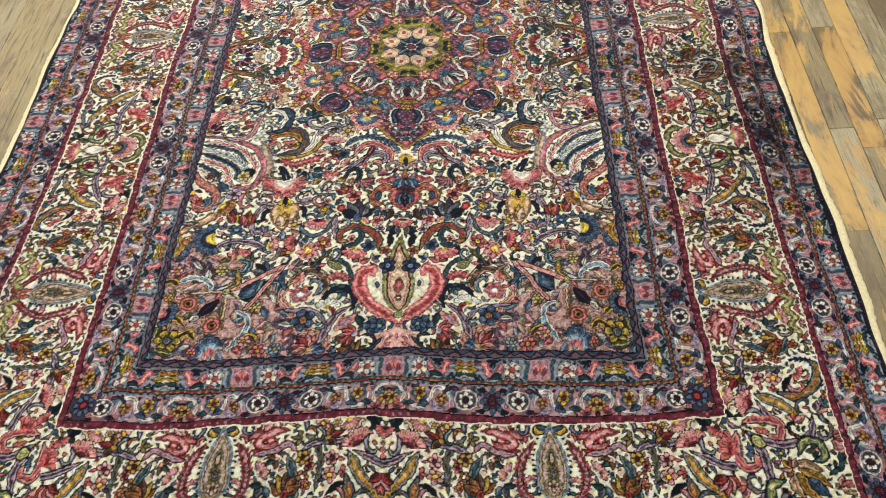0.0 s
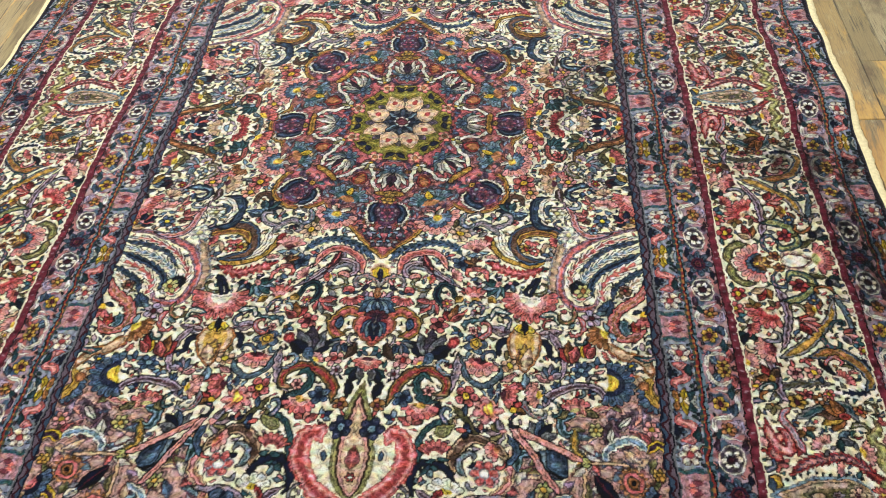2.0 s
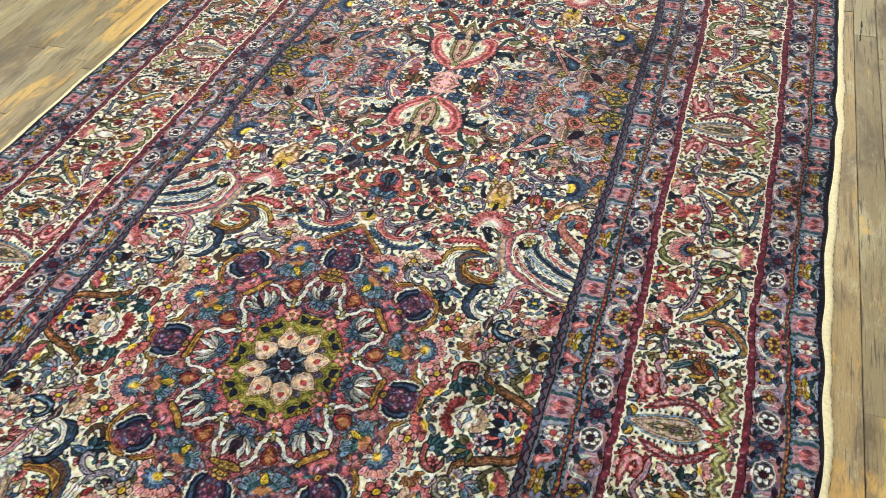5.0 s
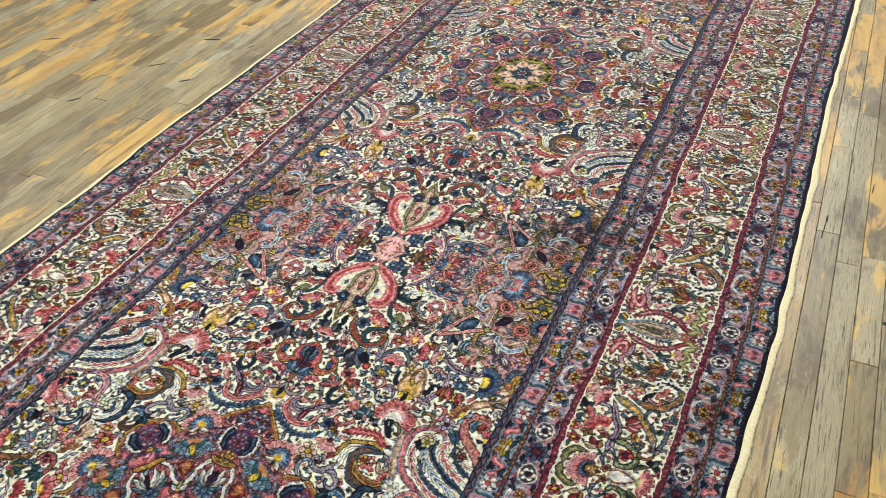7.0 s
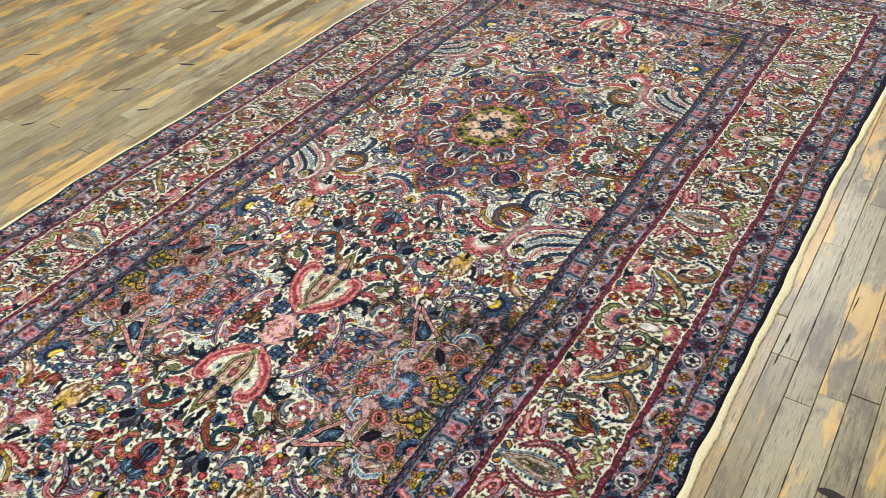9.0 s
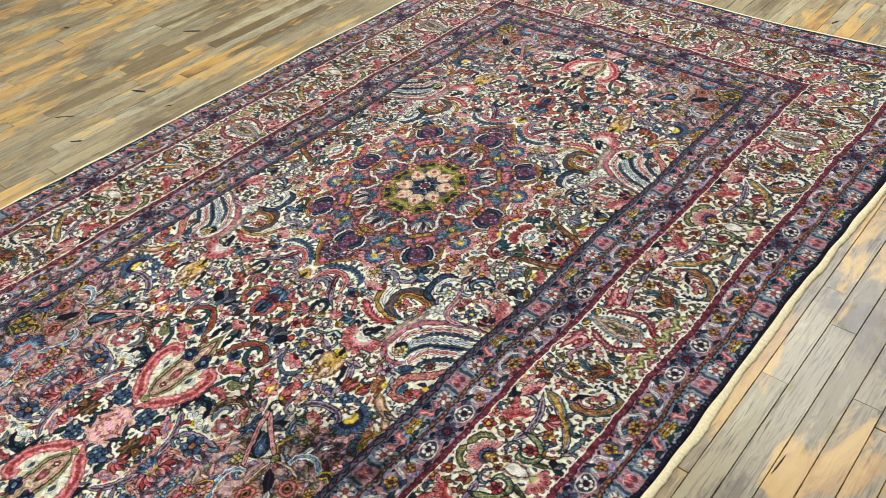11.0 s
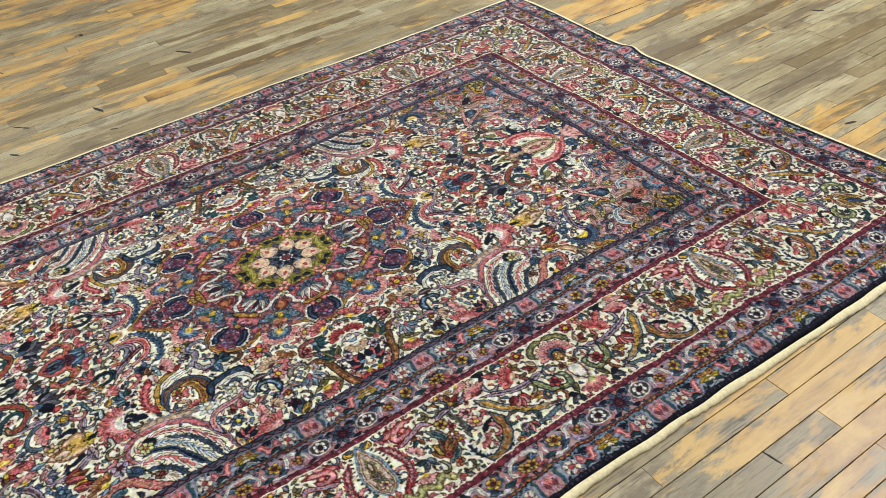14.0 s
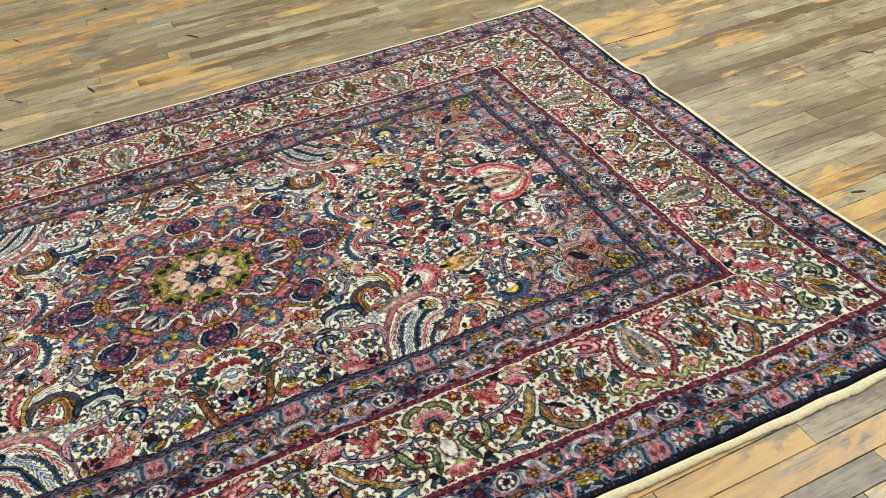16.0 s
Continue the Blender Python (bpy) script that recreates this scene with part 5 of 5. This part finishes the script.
def design(x, y):
    """Colour and part of the rug at a place."""
    # the weaver's axis wanders a little
    x = x - np.interp(y, (-2.3, -2.05, -1.07, -0.6, 0.02, 0.6, 1.2, 2.3), (0.004, 0.02, 0.018, 0.010, 0.008, -0.022, -0.027, 0.0)) * np.clip((0.55 - np.abs(x)) / 0.35, 0, 1)
    qx = np.abs(x)
    qy = FIELD_X + np.maximum(FIELD_S - y, y - FIELD_N) / 1.05
    qy = np.where(qy > 0.954, 0.954 + (qy - 0.954) * 0.835, qy)
    q = np.maximum(qx, qy)
    on_side = qx >= qy
    col = np.zeros((*x.shape, 3), np.float32)
    zone = np.zeros(x.shape, np.uint8)
    v = np.interp(y, (FIELD_S, -1.071, 0.022, 1.215, FIELD_N), (FH, 0, FH, 0, FH))
    # field and medallions
    m = q < FIELD_X
    j, i = pick(field, qx[m] * FW / FIELD_X, v[m])
    col[m] = field.col[j, i]
    kind = field.zone[j, i]
    zone[m] = np.where(kind == 1, np.where(y[m] < 0, 1, 2), np.where(kind == 2, 11 + 3 * (x[m] > 0) + (y[m] > -1.07) + (y[m] > 1.21), 0))
    # along the bands
    beat = (-6, -4, -3, -2, -1, 0, 1, 2, 3, 4, 6)
    phase = np.where(x > 0, np.interp(y, (-2.96, -1.99, -1.50, -0.983, -0.478, 0.0, 0.53, 1.04, 1.588, 2.135, 3.12), beat),
                     np.interp(y, (-2.92, -1.94, -1.447, -0.951, -0.46, 0.017, 0.58, 1.097, 1.60, 2.147, 3.12), beat))
    s_main = np.where(on_side, np.abs((phase + 1) / 2 - np.round((phase + 1) / 2)) * 2, 1 - np.abs(np.abs(x) - 0.345) / BL) * BL
    s_lav = np.where(on_side, fold(phase), fold((np.abs(x) - 0.225) / 0.45)) * 2 * LL
    s_nar = np.where(on_side, fold(y / 0.33), fold(x / 0.33)) * 2 * SL

    def strip(m, c, across, along):
        j, i = pick(c, across, along)
        col[m] = c.col[j, i]

    def dotted(m, ground, dot, pitch, a, b, low=INK, high=INK):
        run = np.where(on_side, y, x)[m] / pitch
        f = (q[m] - a) / (b - a)
        hit = np.cos(run * 6.283 + drift(x[m], y[m], 0.09, 0.5, 70)) * np.cos((f - 0.5) * 6.0) + drift(x[m], y[m], 0.05, 0.25, 71)
        f = f + drift(x[m], y[m], 0.045, 0.02, 77)
        tone = 1 + drift(x[m], y[m], 0.03, 0.22, 78)
        col[m] = (ground + (dot - ground) * np.clip(hit - 0.62, 0, 0.38)[:, None] * 1.2) * tone[:, None]
        col[m] = np.where((f < 0.13)[:, None], low, np.where((f > 0.87)[:, None], high, col[m]))

    for a, b, c, s in ((0.572, 0.620, narrow, s_nar), (0.635, 0.694, lavender, s_lav), (0.713, 0.936, border, s_main),
                       (0.954, 1.012, lavender, s_lav), (1.026, 1.071, narrow, s_nar)):
        m = (q >= a) & (q < b)
        strip(m, c, (q[m] - a) / (b - a) * c.w, s[m])
        zone[m] = np.where(on_side[m], np.where(x[m] > 0, 5, 8), np.where(y[m] > 0, 9, 10)) if c is border else 4 if a < 0.7 else 6
    m = (qx >= 0.713) & (qy >= 0.713) & (q < 0.936)
    strip(m, corner, qx[m] - 0.713, qy[m] - 0.713)
    m = (qx >= 0.635) & (qy >= 0.635) & (q < 0.694)
    strip(m, square, (qx[m] - 0.635) / 0.055 * LW, (qy[m] - 0.635) / 0.055 * LW)
    m = (q >= 0.550) & (q < 0.572)
    f = (q[m] - 0.550) / 0.022 + drift(x[m], y[m], 0.05, 0.05, 74)
    run = np.where(on_side, y, x)[m] / 0.030
    wave = f - 0.40 - 0.17 * np.sin(run * 6.283 + drift(x[m], y[m], 0.08, 0.6, 75))
    chain = (np.abs(wave) < 0.11)[:, None]
    col[m] = np.where((f < 0.14)[:, None], NAVY, np.where((f < 0.70)[:, None], np.where(chain, WINE * 0.6, np.where((wave > 0)[:, None], MAUVE * 0.75, BLUE * 0.8)), np.where((f < 0.86)[:, None], DARK * 0.7, GREY)))
    zone[m] = 4
    for a, b in ((0.620, 0.635), (1.012, 1.026)):
        m = (q >= a) & (q < b)
        f = (q[m] - a) / (b - a) + drift(x[m], y[m], 0.05, 0.06, 72)
        run = np.where(on_side, y, x)[m] / 0.015
        broken = (np.cos(run * 6.283) + drift(x[m], y[m], 0.03, 0.5, 73) > 0.4)[:, None]
        col[m] = np.where((f < 0.30)[:, None], np.where(broken, OLIVE, TEAL), np.where((f < 0.54)[:, None], np.where(broken, AMBER * 1.25, RED * 0.7), np.where((f < 0.72)[:, None], INK, np.where(broken, TEAL, SKY * 0.7))))
        zone[m] = 4 if a < 0.7 else 6
    for a, b in ((0.694, 0.713), (0.936, 0.954)):
        m = (q >= a) & (q < b)
        dotted(m, rgb(0.195, 0.028, 0.043), LAV, 0.0165, a, b, *((INK, CREAM) if a < 0.8 else (CREAM, INK)))
        zone[m] = 3
    m = q >= 1.071
    dotted(m, DARK * 0.9, MAUVE, 0.012, 1.069, 1.086)
    zone[m] = 7
    return col, zone


def warped(x, y):
    """Where a place of the drawing lies on the floor: the edges wander."""
    right = np.interp(y, (-2.2, -1.8, -1.38, -0.95, -0.42, 0.1, 0.9, 1.4, 1.72, 2.2, 2.9), (-0.014, -0.008, -0.024, -0.006, -0.006, 0.022, 0.027, 0.026, 0.034, 0.052, 0.060))
    wr, wl = np.clip((x - 0.6) / 0.5, 0, 1), np.clip((-x - 0.6) / 0.5, 0, 1)
    wn = np.clip((y - 2.4) / 0.5, 0, 1)
    ripple = drift(x * 0, y, 0.17, 0.0014, 23)
    px = x + wr ** 2 * (right + ripple) - wl ** 2 * (0.034 + drift(x * 0, y, 0.8, 0.005, 21) - ripple)
    py = y + drift(x, y * 0, 0.9, 0.006, 22) + wn * (0.014 * np.exp(-((x + 0.33) / 0.05) ** 2) + 0.045 * np.clip(-x, 0, 1))
    return px, py


def height(x, y):
    """The pile's top: it lies in shallow waves that never pressed out."""
    z = 0.0115 + drift(x, y, 0.55, 0.0012, 31) + drift(x, y, 0.21, 0.0005, 32)
    for cx, cy, a, long, wide, up in ((0.95, -1.16, 12, 0.40, 0.075, -0.006), (0.98, -1.02, 10, 0.35, 0.06, 0.013), (1.02, -1.38, -8, 0.25, 0.07, 0.012), (0.55, 0.06, 25, 0.30, 0.07, 0.007),
                                       (0.35, -1.10, 5, 0.35, 0.06, 0.004), (0.45, 0.20, 18, 0.30, 0.06, -0.005), (-0.35, 0.0, -10, 0.30, 0.08, 0.005),
                                       (0.0, -2.25, 3, 0.50, 0.05, 0.006), (-0.33, 2.93, 80, 0.08, 0.03, 0.006), (-0.6, 1.7, 20, 0.4, 0.06, 0.004)):
        c, s = math.cos(radians(a)), math.sin(radians(a))
        u, w = (x - cx) * c + (y - cy) * s, (y - cy) * c - (x - cx) * s
        z = z + up * np.exp(-(u / long) ** 2 - (w / wide) ** 2)
    return np.maximum(z, 0.006)


def fold_shade(x, y):
    """Shade of the pile's folds, painted into the knots' colour in patches with ragged rims."""
    dim = np.zeros(x.shape)
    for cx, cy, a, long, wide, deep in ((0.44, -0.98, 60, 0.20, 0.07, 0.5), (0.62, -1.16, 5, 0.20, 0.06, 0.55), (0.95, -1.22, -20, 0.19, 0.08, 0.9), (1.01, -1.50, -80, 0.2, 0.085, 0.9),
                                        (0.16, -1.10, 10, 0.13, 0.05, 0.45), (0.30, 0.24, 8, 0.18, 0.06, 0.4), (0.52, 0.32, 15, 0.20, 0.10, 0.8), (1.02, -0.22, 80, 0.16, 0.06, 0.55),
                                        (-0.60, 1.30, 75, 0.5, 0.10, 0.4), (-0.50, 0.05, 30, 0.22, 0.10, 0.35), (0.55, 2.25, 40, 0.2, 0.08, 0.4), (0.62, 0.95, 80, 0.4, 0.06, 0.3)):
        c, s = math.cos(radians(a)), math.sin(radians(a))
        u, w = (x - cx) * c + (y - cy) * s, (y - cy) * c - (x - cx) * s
        dim = np.maximum(dim, deep * np.exp(-(u / long) ** 2 - (w / wide) ** 2))
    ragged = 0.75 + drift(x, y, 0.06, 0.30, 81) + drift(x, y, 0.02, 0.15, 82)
    return 1 - np.clip(dim * ragged, 0, 0.82)


def build_rug():
    rug = tagged(new("rug"), "long cream floral wool rug with two rose medallions on boards", "rug")
    nx, ny = int(2 * HALF_X / KNOT), int((END_N - END_S) / KNOT)
    x, y = np.meshgrid(np.linspace(-HALF_X, HALF_X, nx + 1), np.linspace(END_S, END_N, ny + 1))
    wob_x, wob_y = drift(x, y, 0.5, 0.0022, 41) + drift(x, y, 0.085, 0.0011, 42), drift(x, y, 0.5, 0.0030, 43) + drift(x, y, 0.085, 0.0011, 44)
    col = np.zeros((*x.shape, 3), np.float32)
    curl_x, curl_y = drift(x, y, 0.018, 0.0007, 45), drift(x, y, 0.018, 0.0007, 46)
    sx, sy = x + wob_x + curl_x, y + wob_y + curl_y
    rng = np.random.default_rng(7)
    # painted fold shading, times slow and knot-by-knot changes of tone
    tone_and_shade = fold_shade(x, y) * (1 + drift(x * 0.3, y, 0.5, 0.05, 51) + drift(x, y, 0.12, 0.03, 52)) * (1 + rng.normal(0, 0.04, x.shape))
    # four strands to each knot
    strands = []
    for ox, oy in ((0.2, 0.2), (0.8, 0.2), (0.8, 0.8), (0.2, 0.8)):
        c, zone = design(sx + ox * KNOT, sy + oy * KNOT)
        c = c * np.clip(0.40 + 2.2 * c.mean(-1), 0, 1)[..., None]
        strands.append(np.clip(c * tone_and_shade[..., None], 0.004, 0.9)[:-1, :-1])
        col += c * 0.25
    rgba = np.ones((ny, nx, 4, 4), np.float32)
    rgba[..., :3] = np.stack(strands, 2)
    rgba = rgba.reshape(-1, 4, 4)
    _, zone = design(sx + 0.5 * KNOT, sy + 0.5 * KNOT)
    px, py = warped(x, y)
    # dark wool wears lower than light wool
    z = height(x, y) + rng.normal(0, 0.00012, x.shape) + 0.0010 * np.clip(col.mean(-1) * 3.0, 0, 1)
    rim = np.minimum(np.minimum(HALF_X - np.abs(x), y - END_S), END_N - y)
    z = z - 0.006 * np.clip(1 - rim / 0.012, 0, 1) ** 2
    verts = np.stack((px, py, z), -1).reshape(-1, 3).astype(np.float32)
    idx = np.arange((nx + 1) * (ny + 1), dtype=np.int32).reshape(ny + 1, nx + 1)
    quads = np.stack((idx[:-1, :-1], idx[:-1, 1:], idx[1:, 1:], idx[1:, :-1]), -1).reshape(-1, 4)
    zones = zone[:-1, :-1].reshape(-1)
    for k, name, label in ((0, "field", "cream ground strewn with flowers, leaves and plumes"), (1, "medallion", "rose lobed medallion with a peach flower"),
                           (2, "medallion", "rose lobed medallion with a peach flower"), (3, "stripe_band", "dark wine-red dotted stripes"),
                           (4, "inner_guard_border", "lavender and sky-blue guard bands with rosettes"), (5, "main_border", "broad cream border of botehs and carnations"),
                           (6, "outer_guard_border", "lavender guard band with ringed rosettes"), (7, "edge_band", "navy blue outer edge"),
                           *((k, "main_border", "broad cream border of botehs and carnations") for k in (8, 9, 10)),
                           *((k, "spandrel", "muted rose corner with spirals and almond flowers") for k in range(11, 17))):
        faces = quads[zones == k]
        used, inverse = np.unique(faces, return_inverse=True)
        inverse = inverse.reshape(-1).astype(np.int32)
        me = bpy.data.meshes.new(name)
        me.vertices.add(len(used))
        me.vertices.foreach_set("co", verts[used].ravel())
        me.loops.add(len(inverse))
        me.loops.foreach_set("vertex_index", inverse)
        me.polygons.add(len(faces))
        me.polygons.foreach_set("loop_start", np.arange(0, len(inverse), 4, dtype=np.int32))
        me.polygons.foreach_set("use_smooth", np.ones(len(faces), bool))
        me.update(calc_edges=True)
        knots = me.attributes.new("knot", "FLOAT_COLOR", "CORNER")
        knots.data.foreach_set("color", rgba[zones == k].ravel())
        me.materials.append(PILE)
        ob = new(name, me)
        ob.parent = rug
        tagged(ob, label)
    # woven back
    bm = bmesh.new()
    gx, gy = np.linspace(-HALF_X + 0.01, HALF_X - 0.01, 24), np.linspace(END_S + 0.01, END_N - 0.01, 60)
    rows = []
    for b in gy:
        wx, wy = warped(gx, np.full(gx.shape, b))
        rows.append([bm.verts.new((p, r, 0.003)) for p, r in zip(wx, wy)])
    for r0, r1 in zip(rows, rows[1:]):
        for a, b, c, d in zip(r0, r0[1:], r1[1:], r1):
            bm.faces.new((a, b, c, d))
    part("backing", bm, BACKING, rug, "coarse woven cotton back")
    # cream bound edges: two long sides, two ends
    for name, axis, at, n in (("selvedge", 0, HALF_X, 900), ("selvedge", 0, -HALF_X, 900), ("end_binding", 1, END_S, 360), ("end_binding", 1, END_N, 360)):
        run = np.linspace(END_S - 0.012, END_N + 0.012, n) if axis == 0 else np.linspace(-HALF_X - 0.012, HALF_X + 0.012, n)
        fix = np.full(n, at)
        bx, by = warped(fix, run) if axis == 0 else warped(run, fix)
        hz = height(fix, run) if axis == 0 else height(run, fix)
        s = 1 if at > 0 else -1
        seed = 60 + axis * 2 + (s > 0)
        fat = 1 + drift(run, run * 0, 0.35, 0.10, seed) + drift(run, run * 0, 0.03, 0.04, seed + 9) + drift(run, run * 0, 0.011, 0.05, seed + 17)
        wide = (0.0175 if axis == 0 and s > 0 else 0.013) * fat
        bm = bmesh.new()
        rings = []
        for k in range(n):
            ring = []
            top = max(0.006, hz[k] * 0.72) * (0.92 + 0.08 * fat[k])
            for f, h in ((-0.25, 0.45), (-0.08, 0.90), (0.20, 1.0), (0.55, 0.92), (0.85, 0.62), (1.0, 0.20), (0.98, 0.0)):
                off = s * wide[k] * f
                ring.append(bm.verts.new((bx[k] + (off if axis == 0 else 0), by[k] + (off if axis == 1 else 0), 0.0005 + top * h)))
            rings.append(ring)
        for r0, r1 in zip(rings, rings[1:]):
            for a, b, c, d in zip(r0, r0[1:], r1[1:], r1):
                bm.faces.new((a, b, c, d)).smooth = True
        bmesh.ops.recalc_face_normals(bm, faces=bm.faces)
        part(name, bm, FRINGE, rug, "cream cotton binding along the edge")
    return rug


build_rug()


# ---- the floor's boards ----
PITCH, GAP = 0.0665, 0.0012


def board_verts(x, y, length, wide, lift):
    """A board with eased edges: its corners, and faces that index them."""
    w, e = wide / 2, 0.0012
    out = []
    for inset, z in ((0, -0.0075), (0, -0.0012), (e, 0.0)):
        for sx, sy in ((-1, 0), (1, 0), (1, 1), (-1, 1)):
            out.append((x + sx * (w - inset), y + (inset if sy == 0 else length - inset), z + lift))
    return out


BOARD_FACES = [(8, 9, 10, 11)] + [(a + k, a + (k + 1) % 4, b + (k + 1) % 4, b + k) for a, b in ((0, 4), (4, 8)) for k in range(4)]


def near_boards(x, y0, y1):
    """The stretches of floor beside the rug."""
    mid = (y0 + y1) / 2
    return (1.05 < x < 1.52 and -2.4 < mid < 3.2) or (-2.0 < x < -1.05 and -1.6 < mid < 3.3) or (-1.05 < x < 1.05 and 2.75 < y1 and mid < 3.75)


boards = random.Random(23)
# butt joints that stand beside the rug, by the board's middle
JOINTS = {1.122: (-1.055,), 1.188: (-1.765, -1.466, 2.31), 1.255: (-1.04, 0.49), 1.321: (2.40,), 1.388: (0.281, 0.578)}
unit = bpy.data.meshes.new("plank")
unit.from_pydata(board_verts(0, 0, 1.0, PITCH - GAP, 0), [], BOARD_FACES)
unit.materials.append(WOOD_PIECE)
rest_v, rest_f = [], []
columns = int((X1 - X0) / PITCH)
for c in range(columns):
    x = X0 + (c + 0.5) * PITCH
    y = Y0 - boards.random() * 0.8
    while y < Y1:
        butt = boards.choice((0.0003, 0.0004, 0.0007, 0.0022))
        length = boards.choice((0.45, 0.6, 0.8, 1.0, 1.3, 1.7)) * (0.85 + 0.3 * boards.random())
        for mid, ends in JOINTS.items():
            for e in ends:
                if abs(x - mid) < 0.02 and y + 0.12 < e < y + length + 0.3:
                    length = e - y
        y0, y1 = max(y, Y0), min(y + length, Y1)
        tight = 1 if x > 0.9 else 1.011
        lift = boards.uniform(-0.0006, 0.0002)
        if y1 - y0 > 0.02:
            if near_boards(x, y0, y1):
                plank = new("plank", unit)
                plank.parent = floor
                plank.location, plank.scale = (x, y0, lift), (tight, y1 - y0 - butt, 1)
                plank.rotation_euler = (0, radians(boards.uniform(-0.25, 0.25)), 0)
            else:
                base = len(rest_v)
                rest_v += board_verts(x, y0, y1 - y0 - butt, (PITCH - GAP) * tight, lift)
                rest_f += [tuple(base + k for k in f) for f in BOARD_FACES]
        y += length
me = bpy.data.meshes.new("planks_beyond")
me.from_pydata(rest_v, [], rest_f)
me.materials.append(WOOD_FIELD)
beyond = new("planks_beyond", me)
beyond.parent = floor
tagged(beyond, "worn grey and orange floor boards", kind="stuff")


# gouges and chips in the boards, darkened by dirt
def gouge(x, y, long, wide, turn):
    """A splintered trench: ragged hollows strung along the grain."""
    bm = bmesh.new()
    chip = random.Random(int((x + 9) * 1000))
    count = max(1, int(long / 0.032)) if wide > 0.006 else 2
    for p in range(count):
        at = (p + 0.5) / count - 0.5
        size = long / count * chip.uniform(0.9, 1.5)
        thick = wide * chip.uniform(0.45, 1.0) * (1 - 0.5 * abs(at))
        side = wide * chip.uniform(-0.22, 0.22)
        n, rim = 18, []
        for k in range(n):
            a = k * 2 * math.pi / n
            r = chip.uniform(0.72, 1.12)
            rim.append(bm.verts.new((at * long + size / 2 * math.cos(a) * chip.uniform(0.8, 1.15), side + thick / 2 * r * math.sin(a), 0.0009 + p * 0.00004)))
        low = [bm.verts.new((v.co.x, v.co.y, -0.002)) for v in rim]
        bm.faces.new(rim)
        for k in range(n):
            bm.faces.new((low[k], low[(k + 1) % n], rim[(k + 1) % n], rim[k]))
    ob = part("gouge", bm, SPLINTER, floor)
    ob.matrix_basis = pose(x, y, 0, 0, 0, turn)


for x, y, long, wide, turn in ((1.176, 0.645, 0.125, 0.009, 88), (1.297, 0.905, 0.05, 0.008, 86), (1.312, 1.752, 0.042, 0.008, 8), (-1.53, 0.76, 0.07, 0.010, 42), (-1.645, 0.392, 0.045, 0.014, 48),
                               (-1.46, 1.056, 0.06, 0.016, 20), (-1.32, 0.692, 0.036, 0.012, 40), (-2.326, 1.21, 0.03, 0.015, 20), (-1.246, 1.056, 0.026, 0.010, 60), (-2.185, 0.79, 0.06, 0.010, 25),
                               (-1.742, 1.53, 0.06, 0.011, 35), (-0.05, 3.79, 0.06, 0.014, 35), (-0.645, 3.15, 0.30, 0.0045, 88), (0.59, 3.083, 0.03, 0.012, 70), (1.385, 0.272, 0.05, 0.022, 0)):
    gouge(x, y, long, wide * (1.25 if x < 0 else 1), turn)
